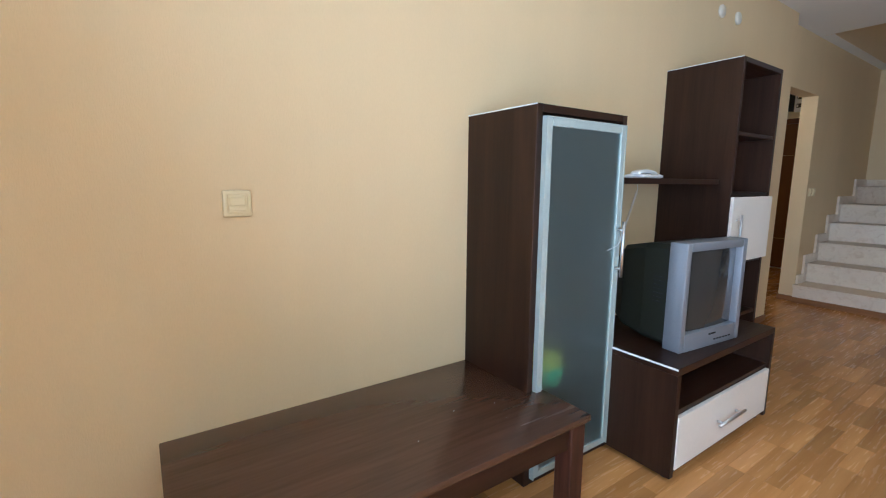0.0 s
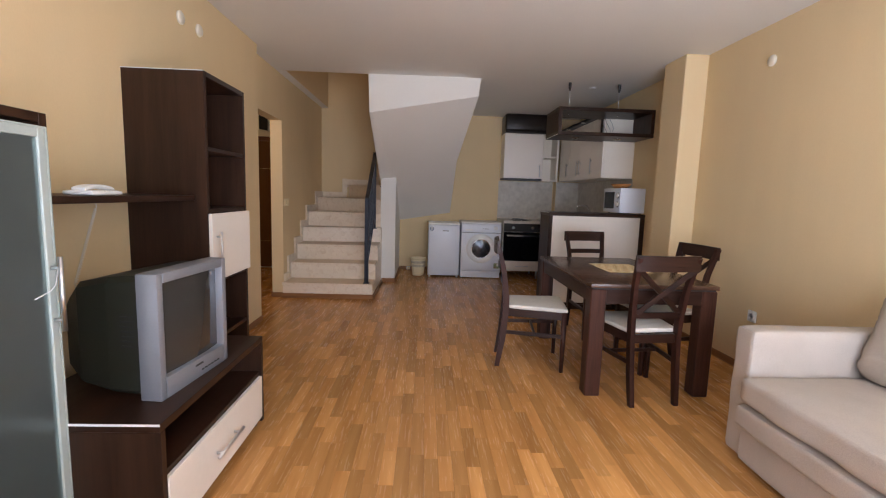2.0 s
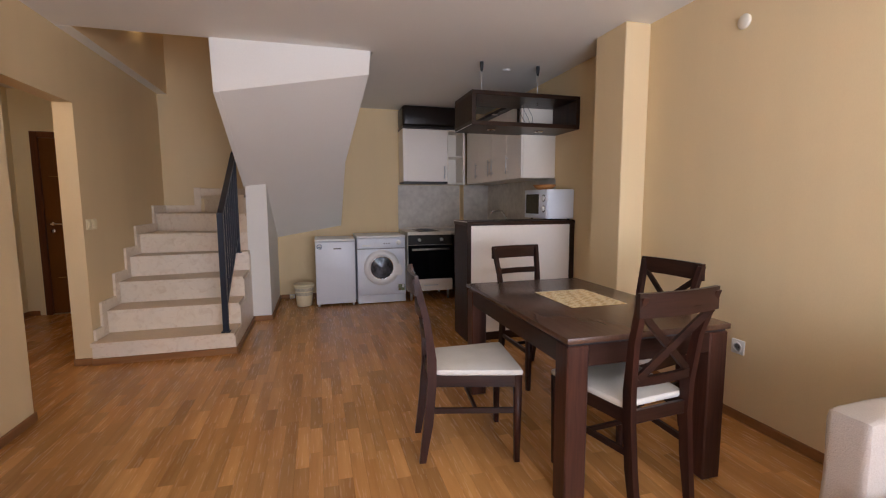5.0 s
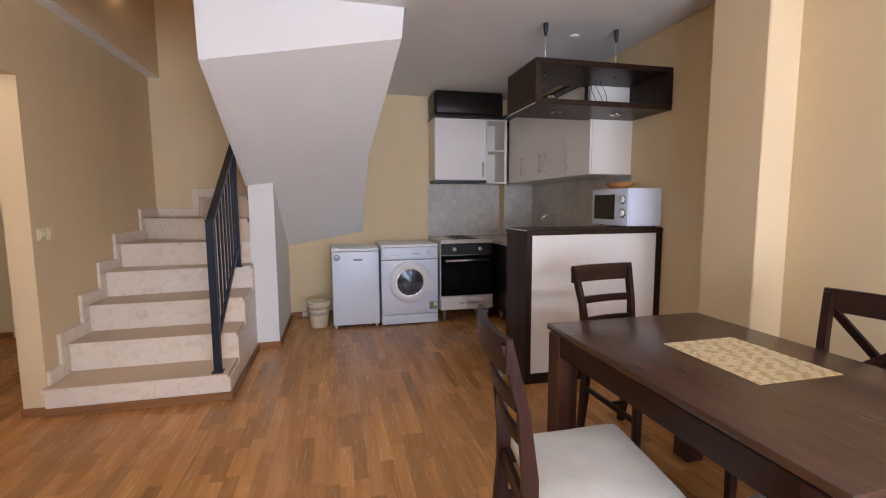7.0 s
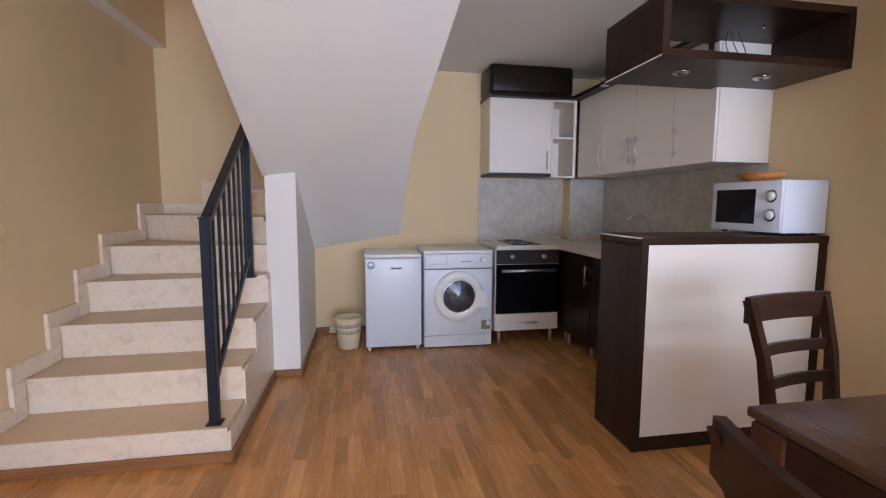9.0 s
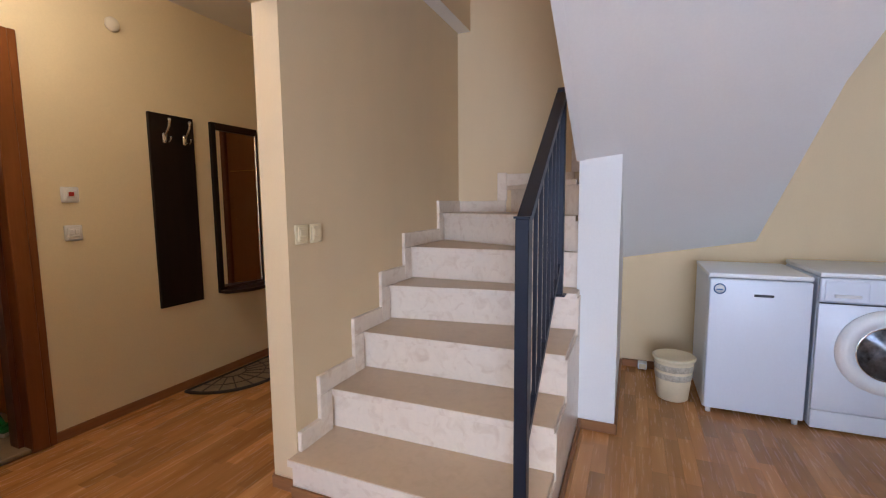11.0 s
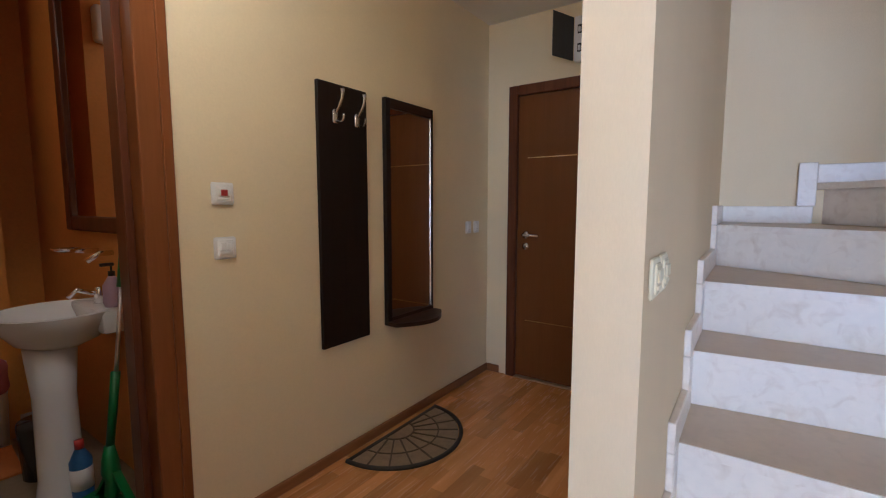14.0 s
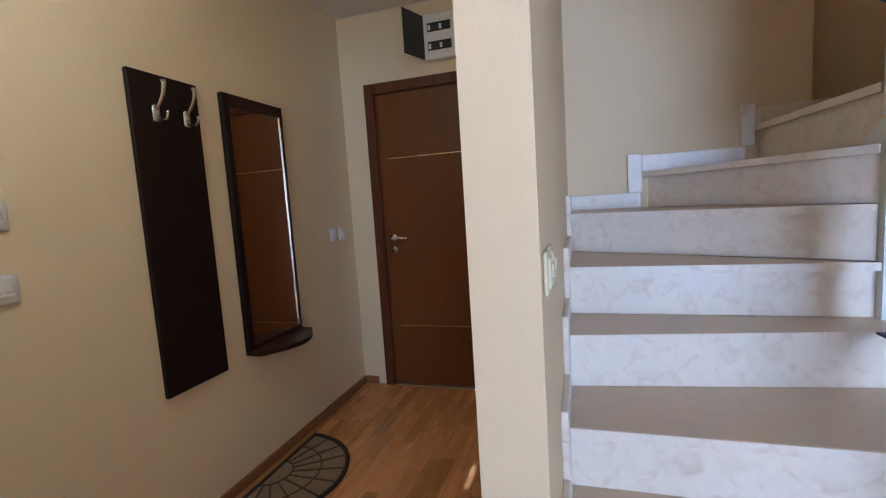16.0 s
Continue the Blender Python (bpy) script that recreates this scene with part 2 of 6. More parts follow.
M_GREEN = mat("green_plastic", (0.014, 0.17, 0.04), 0.4, 0, 0.1, 6, 80, 0.0)
M_BLUE = mat("blue_plastic", (0.03, 0.12, 0.30), 0.35, 0, 0.1, 6, 80, 0.0)
M_PINK = mat("pink_cloth", (0.55, 0.17, 0.17), 0.9, 0, 0.1, 9, 150, 0.1)
M_LILAC = mat("lilac_plastic", (0.42, 0.30, 0.40), 0.3, 0, 0.05, 6, 80, 0.0)
M_REDORANGE = mat("orange_plastic", (0.60, 0.20, 0.04), 0.4)
M_BASKET = mat("orange_wicker", (0.52, 0.22, 0.06), 0.7, 0, 0.2, 40, 150, 0.1)
M_RUBBER = mat("black_rubber_mat", (0.022, 0.018, 0.015), 0.75, 0, 0.2, 20, 220, 0.15)
M_MATBROWN = mat("brown_coir", (0.25, 0.18, 0.105), 0.95, 0, 0.25, 20, 300, 0.25)
M_MATLINE = mat("dark_brown_mat_lines", (0.075, 0.052, 0.034), 0.9, 0, 0.3, 30, 260, 0.15)
M_MIRROR = mat("mirror_silver", (0.90, 0.90, 0.90), 0.02, 1.0, 0.0, 3, 30, 0.0, rvar=0.0)
M_GREYPL = mat("smoked_plastic", (0.05, 0.05, 0.048), 0.2)
M_RED = mat("red_indicator", (0.35, 0.02, 0.015), 0.3)
M_GROUND = mat("bounce_ground", (0.45, 0.42, 0.38), 0.9, 0, 0.1, 1.0, 20, 0.0)


def glass_mat(name, col, rough, ior=1.45):
    m = bpy.data.materials.new(name)
    m.use_nodes = True
    b = m.node_tree.nodes["Principled BSDF"]
    b.inputs["Base Color"].default_value = (*col, 1)
    b.inputs["Roughness"].default_value, b.inputs["IOR"].default_value = rough, ior
    b.inputs["Transmission Weight"].default_value = 1.0
    return m


M_GLASS = glass_mat("clear_glass", (0.95, 0.97, 0.96), 0.0)
M_DOORGLASS = glass_mat("washer_glass", (0.35, 0.36, 0.38), 0.03)


# ---- mesh helpers ----
def box(bm, x0, x1, y0, y1, z0, z1, bev=0.0, seg=1):
    """Adds a box, with rounded edges if bev is given."""
    r = bmesh.ops.create_cube(bm, size=1.0)
    vs = r["verts"]
    for v in vs:
        v.co = Vector(((x0 + x1) / 2 + v.co.x * (x1 - x0), (y0 + y1) / 2 + v.co.y * (y1 - y0), (z0 + z1) / 2 + v.co.z * (z1 - z0)))
    if bev:
        es = list({e for v in vs for e in v.link_edges})
        bmesh.ops.bevel(bm, geom=es, offset=bev, segments=seg, affect="EDGES", profile=0.5)
    return bm


def B(*a, **k):
    """A new bmesh that holds one box."""
    return box(bmesh.new(), *a, **k)


def prism(bm, pts, z0, z1):
    """Adds an upright prism over a plan outline; z0 and z1 may be one height or a height for each corner."""
    n = len(pts)
    za = z0 if isinstance(z0, (list, tuple)) else [z0] * n
    zb = z1 if isinstance(z1, (list, tuple)) else [z1] * n
    lo = [bm.verts.new((p[0], p[1], za[i])) for i, p in enumerate(pts)]
    hi = [bm.verts.new((p[0], p[1], zb[i])) for i, p in enumerate(pts)]
    bm.faces.new(lo[::-1])
    bm.faces.new(hi)
    for i in range(n):
        j = (i + 1) % n
        bm.faces.new((lo[i], lo[j], hi[j], hi[i]))
    bmesh.ops.recalc_face_normals(bm, faces=bm.faces)
    return bm


def cyl(bm, p, q, r0, r1=None, seg=16, caps=True):
    """Adds a rod from p to q, with the radii r0 and r1."""
    r1 = r0 if r1 is None else r1
    p, q = Vector(p), Vector(q)
    d = (q - p).normalized()
    a = d.orthogonal().normalized()
    b = d.cross(a)
    ring = [[bm.verts.new(c + r * (math.cos(2 * math.pi * i / seg) * a + math.sin(2 * math.pi * i / seg) * b)) for i in range(seg)] for c, r in ((p, r0), (q, r1))]
    for i in range(seg):
        j = (i + 1) % seg
        bm.faces.new((ring[0][i], ring[0][j], ring[1][j], ring[1][i]))
    if caps:
        bm.faces.new(ring[0][::-1])
        bm.faces.new(ring[1])
    return bm


def C(*a, **k):
    return cyl(bmesh.new(), *a, **k)


def lathe(bm, prof, c=(0, 0, 0), seg=28, sx=1.0, sy=1.0):
    """Adds a turned shape about z: prof is a list of (radius, height)."""
    rings = []
    for r, z in prof:
        rings.append([bm.verts.new((c[0] + sx * r * math.cos(2 * math.pi * i / seg), c[1] + sy * r * math.sin(2 * math.pi * i / seg), c[2] + z)) for i in range(seg)])
    for a, b in zip(rings, rings[1:]):
        for i in range(seg):
            j = (i + 1) % seg
            bm.faces.new((a[i], a[j], b[j], b[i]))
    bm.faces.new(rings[0][::-1])
    bm.faces.new(rings[-1])
    return bm


def tube(bm, pts, r, seg=8):
    """Adds a bent rod through the points."""
    pts = [Vector(p) for p in pts]
    rings = []
    for i, p in enumerate(pts):
        d = (pts[min(i + 1, len(pts) - 1)] - pts[max(i - 1, 0)]).normalized()
        a = d.cross(Vector((0.31, 0.22, 0.92))).normalized()
        b = d.cross(a)
        rr = r[i] if isinstance(r, (list, tuple)) else r
        rings.append([bm.verts.new(p + rr * (math.cos(2 * math.pi * k / seg) * a + math.sin(2 * math.pi * k / seg) * b)) for k in range(seg)])
    for a, b in zip(rings, rings[1:]):
        for k in range(seg):
            j = (k + 1) % seg
            bm.faces.new((a[k], a[j], b[j], b[k]))
    bm.faces.new(rings[0][::-1])
    bm.faces.new(rings[-1])
    return bm


def bar(bm, p, q, w, t, up=(0, 0, 1)):
    """Adds a straight bar of rectangular section from p to q: w across, t along up."""
    p, q = Vector(p), Vector(q)
    d = (q - p).normalized()
    s = d.cross(Vector(up)).normalized()
    u = s.cross(d).normalized()
    vs = [[bm.verts.new(c + a * s * w / 2 + b * u * t / 2) for a, b in ((-1, -1), (1, -1), (1, 1), (-1, 1))] for c in (p, q)]
    for i in range(4):
        j = (i + 1) % 4
        bm.faces.new((vs[0][i], vs[0][j], vs[1][j], vs[1][i]))
    bm.faces.new(vs[0][::-1])
    bm.faces.new(vs[1])
    bmesh.ops.recalc_face_normals(bm, faces=bm.faces)
    return bm


def sweep_slat(bm, pts, w, t):
    """Adds a bent flat slat through points; w is its height (z), t its thickness (local)."""
    pts = [Vector(p) for p in pts]
    rows = []
    for i, p in enumerate(pts):
        d = (pts[min(i + 1, len(pts) - 1)] - pts[max(i - 1, 0)]).normalized()
        s = d.cross(Vector((0, 0, 1))).normalized()
        rows.append([bm.verts.new(p + a * s * t / 2 + Vector((0, 0, b * w / 2))) for a, b in ((-1, -1), (1, -1), (1, 1), (-1, 1))])
    for a, b in zip(rows, rows[1:]):
        for i in range(4):
            j = (i + 1) % 4
            bm.faces.new((a[i], a[j], b[j], b[i]))
    bm.faces.new(rows[0][::-1])
    bm.faces.new(rows[-1])
    bmesh.ops.recalc_face_normals(bm, faces=bm.faces)
    return bm


def puff(bm, x0, x1, y0, y1, z0, z1, edge=0.06, crown=0.0, n=12, wob=0.006, seed=1.0):
    """Adds an upholstered block with round edges, a slightly domed top and soft wrinkles."""
    b2 = bmesh.new()
    bmesh.ops.create_cube(b2, size=1.0)
    bmesh.ops.subdivide_edges(b2, edges=b2.edges, cuts=n, use_grid_fill=True)
    cx, cy, cz, hx, hy, hz = (x0 + x1) / 2, (y0 + y1) / 2, (z0 + z1) / 2, (x1 - x0) / 2, (y1 - y0) / 2, (z1 - z0) / 2
    e = min(edge, hx, hy, hz)
    for v in b2.verts:
        p = Vector((v.co.x * 2 * hx, v.co.y * 2 * hy, v.co.z * 2 * hz))
        core = Vector((max(-hx + e, min(hx - e, p.x)), max(-hy + e, min(hy - e, p.y)), max(-hz + e, min(hz - e, p.z))))
        d = p - core
        if d.length > 1e-6:
            p = core + d.normalized() * min(e, d.length * 1.0 if max(abs(d.x), abs(d.y), abs(d.z)) < e - 1e-5 else e)
        u, w = p.x / hx, p.y / hy
        if p.z > 0:
            p.z += crown * (1 - u * u) * (1 - w * w)
        q = Vector((cx, cy, cz)) + p
        p += d.normalized() * wob * noise.noise(q * 7 + Vector((seed, seed, 0))) if d.length > 1e-6 else Vector((0, 0, 0))
        v.co = Vector((cx, cy, cz)) + p
    me = bpy.data.meshes.new("tmp")
    b2.to_mesh(me)
    b2.free()
    bm.from_mesh(me)
    bpy.data.meshes.remove(me)
    return bm


def shift(bm, m):
    bm.transform(m)
    return bm


def smooth_faces(bm, angle=35):
    for f in bm.faces:
        f.smooth = True
    for e in bm.edges:
        if len(e.link_faces) == 2 and e.calc_face_angle(0) > radians(angle):
            e.smooth = False


def mesh_of(name, bm, material, smooth=True):
    if smooth:
        smooth_faces(bm)
    me = bpy.data.meshes.new(name)
    bm.to_mesh(me)
    bm.free()
    me.materials.append(material)
    return me


def solid(name, bm, material, label="", category="", kind="structure", smooth=True):
    """A top-level object of one mesh."""
    return tagged(new(name, mesh_of(name, bm, material, smooth)), label, category, kind=kind)


def thing(name, label, category, m=None, group="", kind=""):
    """An empty at the thing's base that carries its parts."""
    ob = new(name)
    ob.empty_display_size = 0.1
    if m is not None:
        ob.matrix_basis = m
    return tagged(ob, label, category, group, kind)


def part(name, bm, material, parent, label="", smooth=True):
    ob = new(name, mesh_of(name, bm, material, smooth))
    ob.parent = parent
    return tagged(ob, label)


# ---- large structure ----
X0, XB = -0.55, 7.78           # rear wall with the windows, back wall of the kitchen
YR, YL, YS = -2.47, 1.47, 1.572  # right wall, left wall of the living room, stair wall
YH, XD, YK = 3.02, 7.65, -2.505  # hall wall, wall of the entrance door
H = 2.51
HOLE_X, SIDE_Y = 5.52, -0.645
XF = 7.58                      # far wall of the stairs

# floor: a dark base, the strips are laid on it at the end of the file
bm = B(X0, XB, YK, YL, -0.2, -0.008)
box(bm, 4.68, XD, YL, YH, -0.2, -0.008)
FLOOR = solid("floor", bm, M_SUB, "oak-coloured laminate floor of staggered strips", "floor")

bm = B(X0 - 0.12, HOLE_X, YR - 0.12, YL + 0.2, H, H + 0.18)
box(bm, HOLE_X, XB + 0.12, YR - 0.12, SIDE_Y, H, H + 0.18)
solid("ceiling", bm, M_WHITE, "plain white painted ceiling", "ceiling")
solid("ceiling_hall", B(4.5, XD + 0.12, YS + 0.13, YH + 0.1, 2.50, 2.6), M_WHITE, "white painted hall ceiling", "ceiling")

# rear wall with two tall glazed openings
bm = B(X0 - 0.25, X0, YR - 0.12, -2.35, 0, H)
box(bm, X0 - 0.25, X0, 0.35, YL + 0.12, 0, H)
box(bm, X0 - 0.25, X0, -2.35, 0.35, 2.25, H)
solid("wall_rear", bm, M_WALL, "cream wall with a wide glazed balcony opening", "wall")
bm = B(X0 - 0.12, 4.76, YR - 0.2, YR, 0, H)
box(bm, 4.76, XB + 0.12, YR - 0.2, YK, 0, H)
solid("wall_right", bm, M_WALL, "long cream painted wall", "wall")
bm = B(X0, 4.68, YL, YL + 0.21, 0, H)
solid("wall_left", bm, M_WALL, "cream painted living room wall", "wall")
bm = B(4.68, 5.668, YS, YS + 0.13, 2.01, H)
box(bm, 5.668, XB + 0.12, YS, YS + 0.13, 0, H)
solid("wall_stair", bm, M_WALL, "cream wall beside the stairs with a passage to the hall", "wall")
solid("wall_stair_upper", B(HOLE_X, XB + 0.12, YL, YS + 0.13, H, 5.0), M_WALL, "cream wall above the stairs", "wall")
# white sheet under the beam paints its lit underside lighter than the wall
solid("trim", B(HOLE_X, XF, YL + 0.002, YS - 0.002, H - 0.004, H - 0.001), M_WHITE, "white sheet that paints the lit underside of the beam", "trim")
bm = B(XB, XB + 0.12, YR - 0.12, YS, 0, 5.0)
solid("wall_back", bm, M_WALL, "cream wall behind kitchen and stairs", "wall")
bm = B(XD, XD + 0.12, YS + 0.13, 1.80, 0, 2.5)
box(bm, XD, XD + 0.12, 2.85, YH + 0.1, 0, 2.5)
box(bm, XD, XD + 0.12, 1.80, 2.85, 2.04, 2.5)
solid("wall_entrance", bm, M_PALE, "pale cream wall round the entrance door", "wall")
bm = B(5.47, XD, YH, YH + 0.12, 0, 2.5)
box(bm, 4.38, 5.47, YH, YH + 0.12, 2.05, 2.5)
box(bm, 4.38, 4.70, YH, YH + 0.12, 0, 2.05)
solid("wall_hall", bm, M_PALE, "pale cream hall wall", "wall")
# unseen wall, added so that sun and sky don't leak into the bathroom
solid("wall_bath_front", B(3.28, 4.38, YH, YH + 0.12, 0, 2.5), M_PALE, "unseen plain wall added to keep daylight out of the bathroom", "wall")
solid("wall_hall_end", B(4.38, 4.50, YS + 0.12, YH, 0, 2.5), M_PALE, "pale cream end wall of the hall", "wall")

# stairwell above the ceiling: unseen walls and lid added to close it off
solid("wall_well_side", B(HOLE_X, XB, SIDE_Y - 0.12, SIDE_Y, H + 0.18, 5.0), M_WALL, "added cream wall that closes the unseen upper stairwell", "wall")
solid("wall_well_front", B(HOLE_X - 0.12, HOLE_X, SIDE_Y - 0.12, YL, H + 0.18, 5.0), M_WALL, "added cream wall that closes the unseen upper stairwell", "wall")
solid("ceiling_well", B(HOLE_X - 0.12, XB + 0.12, SIDE_Y - 0.12, YS + 0.13, 5.0, 5.1), M_WHITE, "added white lid that closes the unseen upper stairwell", "ceiling")

solid("wall_stair_far", B(XF, XB - 0.002, 0.40, YS, 0.9, 5.0), M_WALL, "cream wall at the turn of the stairs", "wall")

# column in the right wall
solid("column", B(4.415, 4.765, YR, -2.265, 0, H, bev=0.006), M_WALL, "square cream wall column", "column")

# balcony glazing
win = thing("window_1", "wide white balcony window with clear panes", "window", pose(X0 - 0.12, -1.0, 0), kind="structure")
for y in (-1.315, -0.44, 0.44, 1.315):
    part("window_frame", B(-0.035, 0.035, y - 0.035, y + 0.035, 0.0, 2.25, bev=0.004), M_WPLASTIC, win)
for z in (0.04, 2.21):
    part("window_frame", B(-0.033, 0.033, -1.28, 1.28, z - 0.04, z + 0.04, bev=0.004), M_WPLASTIC, win)
for y0, y1 in ((-1.28, -0.475), (-0.405, 0.405), (0.475, 1.28)):
    p = part("pane", B(-0.006, 0.006, y0, y1, 0.08, 2.17), M_GLASS, win)
    p.visible_shadow = False
# unseen ground, added outside to bounce sunlight up through the window
solid("ground", B(-60, X0 - 0.25, -40, 40, -0.3, -0.02), M_GROUND, "pale unseen ground outside the windows that bounces sunlight in", "ground")

# skirting boards
def skirting(name, x0, x1, y0, y1, along_x=True):
    solid(name, B(x0, x1, y0, y1, 0, 0.055, bev=0.004), M_SKIRT if along_x else M_SKIRT_Y, "low brown wooden skirting board", "baseboard")


skirting("baseboard_right", X0, 4.415, YR, YR + 0.014)
skirting("baseboard_left", X0, 4.68, YL - 0.014, YL)
skirting("baseboard_left_end", 4.68, 4.694, YL - 0.01, YS + 0.1, False)
skirting("baseboard_column", 4.401, 4.415, YR + 0.014, -2.265, False)
skirting("baseboard_hall", 5.49, XD, YH - 0.014, YH)
skirting("baseboard_entrance", XD - 0.014, XD, 2.91, YH - 0.014, False)
skirting("baseboard_stair_end", 5.652, 5.668, YS - 0.005, YS + 0.135, False)
skirting("baseboard_hall_side", 5.668, XD, YS + 0.13, YS + 0.144)
skirting("baseboard_back", XB - 0.014, XB, YK + 0.02, 0.34, False)
skirting("baseboard_pillar_side", 6.70, XB - 0.02, 0.341, 0.355)
skirting("baseboard_pillar", 6.676, 6.69, 0.341, 0.56, False)
skirting("baseboard_step", 5.619, 5.634, 0.53, YS, False)
skirting("baseboard_stair_side", 5.61, 6.676, 0.522, 0.536)

# underside of the upper flight: sloped plaster
def hexa(bm, lo, hi):
    """Adds a solid between two loops of corners."""
    a, b = [bm.verts.new(p) for p in lo], [bm.verts.new(p) for p in hi]
    n = len(a)
    bm.faces.new(a[::-1])
    bm.faces.new(b)
    for i in range(n):
        bm.faces.new((a[i], a[(i + 1) % n], b[(i + 1) % n], b[i]))
    return bm


def raised(loop, d):
    return [(x + d[0], y + d[1], z + d[2]) for x, y, z in loop]


bl, br, tl, tr = (5.47, 0.575, 2.10), (5.50, -0.605, 2.32), (5.515, 0.60, 2.70), (5.505, SIDE_Y, 2.70)
kink, kb, low, pr, pl = (6.57, -0.46, 1.69), (XB, -0.455, 0.955), (XB, 0.36, 0.815), (6.69, 0.355, 1.46), (6.69, 0.575, 1.435)
sf = thing("stair_soffit", "white plastered sloping underside of the upper flight", "stair soffit", kind="structure")
low_side = [tr, (6.57, -0.46, 2.70), kink, br]
far_side = [(6.57, -0.46, 2.70), (XB, -0.455, 2.70), kb, kink]
inner_side = [bl, pl, (6.69, 0.575, 1.78), (5.60, 0.60, 2.52), tl]
for name, loop, d in (("front_face", [tl, tr, br, bl], (0.04, 0, 0)), ("slope", [bl, br, kink, pr, pl], (0, 0, 0.07)), ("slope", [pr, kink, kb, low], (0, 0, 0.07)),
                      ("side_face", low_side, (0, 0.04, 0)), ("side_face", far_side, (0, 0.04, 0)), ("side_face", inner_side, (0, -0.04, 0))):
    bm = hexa(bmesh.new(), loop, raised(loop, d))
    bmesh.ops.recalc_face_normals(bm, faces=bm.faces)
    part(name, bm, M_WHITE, sf, smooth=False)
solid("wall_under_stair", prism(bmesh.new(), [(6.69, 0.355), (XB, 0.355), (XB, 0.56), (6.69, 0.56)], 0, [1.46, 0.83, 0.83, 1.44]), M_WHITE,
      "white wall under the winding stairs", "wall")

# ---- staircase ----
stairs = thing("staircase", "winding staircase with cream marble risers and beige treads", "staircase", kind="structure")
RISE = 0.194
TOP = [0.182 + RISE * i for i in range(14)]
RY = 0.545
CN = (6.70, 0.575)
# each nosing: its end at the wall and its end at the open side
NOSE = [((5.61, YS), (5.61, RY)), ((5.89, YS), (5.905, RY)), ((6.165, YS), (6.18, RY)), ((6.435, YS), (6.57, RY)), ((6.71, YS), (6.70, RY)),
        ((7.23, YS), CN), ((XF, 1.178), CN), ((XF, 0.645), CN), ((XF, 0.10), (6.70, 0.37))]


def ahead(a, b, d):
    """Moves the line from a to b by d across itself, up the stairs."""
    a, b = Vector((*a, 0)), Vector((*b, 0))
    s = (b - a).cross(Vector((0, 0, 1))).normalized() * -d
    return (a + s).to_2d()[:], (b + s).to_2d()[:]


for i in range(8):
    (a0, b0), (a1, b1) = NOSE[i], NOSE[i + 1]
    r1 = ahead(a1, b1, 0.045) if i < 5 else (a1, b1)
    outline = [a0, r1[0], r1[1], b0]
    if i == 5:
        outline = [a0, (XF, YS), a1, b0]
    if i == 4:
        outline = [a0, (7.26, YS), CN, b0]
    if i >= 6:
        outline = [a0, a1, b0] if b0 == b1 else [a0, a1, b1, b0]
    z = TOP[i]
    t = part("tread", prism(bmesh.new(), outline, z - 0.03, z), M_TREAD, stairs, "polished beige marble tread", smooth=False)
    md = t.modifiers.new("worn_edge", "BEVEL")
    md.width, md.segments = 0.005, 2
    # riser: a slab set back under the nosing
    q0, q1 = ahead(a0, b0, 0.025), ahead(a0, b0, 0.045)
    zb = 0 if i == 0 else TOP[i - 1]
    part("riser", prism(bmesh.new(), [q0[0], q1[0], q1[1], q0[1]], zb + 0.001, z - 0.03), M_MARBLE, stairs, "cream veined marble riser", smooth=False)
    # side cheek of the straight steps
    if i < 5:
        x0, x1 = q0[1][0], (NOSE[i + 1][1][0] + 0.025 if i < 4 else 6.69)
        if min(x1, 6.69) - x0 > 0.02:
            part("side_panel", B(x0 + 0.002, min(x1, 6.69), RY - 0.006, RY + 0.02, 0, z - 0.031), M_MARBLE, stairs, "cream marble side panel")
# nose strips of the treads: the pale front edges
for i in range(8):
    a0, b0 = NOSE[i]
    o, u = ahead(a0, b0, -0.003), ahead(a0, b0, 0.004)
    part("nosing", prism(bmesh.new(), [o[0], u[0], u[1], o[1]], TOP[i] - 0.030, TOP[i] - 0.001), M_MARBLE, stairs, "pale marble tread edge", smooth=False)
# upper treads, out of sight behind the soffit
for k, x in enumerate((6.60, 6.34, 6.08, 5.82)):
    part("tread", B(x - 0.29, x, -0.45, 0.56, TOP[9] + RISE * k, TOP[9] + RISE * k + 0.03), M_TREAD, stairs)
part("tread", prism(bmesh.new(), [(XF, 0.10), (XF, -0.40), (6.60, -0.45), (6.60, 0.37), (6.70, 0.37)], TOP[8] - 0.03, TOP[8]), M_TREAD, stairs)
# stepped skirting on the wall: a level piece and an upright piece at each step
for i in range(6):
    x0 = NOSE[i][0][0] - 0.085 if i else 5.673
    x1 = NOSE[i + 1][0][0] - 0.085 if i < 5 else XF - 0.016
    z = TOP[i]
    part("skirting", B(x0, x1, YS - 0.021, YS, z + 0.001, z + 0.088, bev=0.003), M_MARBLE, stairs, "narrow cream marble skirting")
    if i < 5:
        part("skirting", B(x1 + 0.0005, x1 + 0.085, YS - 0.021, YS, z + 0.001, z + RISE, bev=0.003), M_MARBLE, stairs, "upright cream marble skirting")
z6, z7 = TOP[5], TOP[6]
part("skirting", B(XF - 0.02, XF, 1.185, YS, z6 + 0.001, z6 + 0.085, bev=0.003), M_MARBLE, stairs)
part("skirting", B(XF - 0.022, XF, 1.178, 1.25, z6 + 0.085, z7 + 0.10, bev=0.003), M_MARBLE, stairs)
part("skirting", B(XF - 0.02, XF, 0.69, 1.178, z7 + 0.001, z7 + 0.09, bev=0.003), M_MARBLE, stairs)
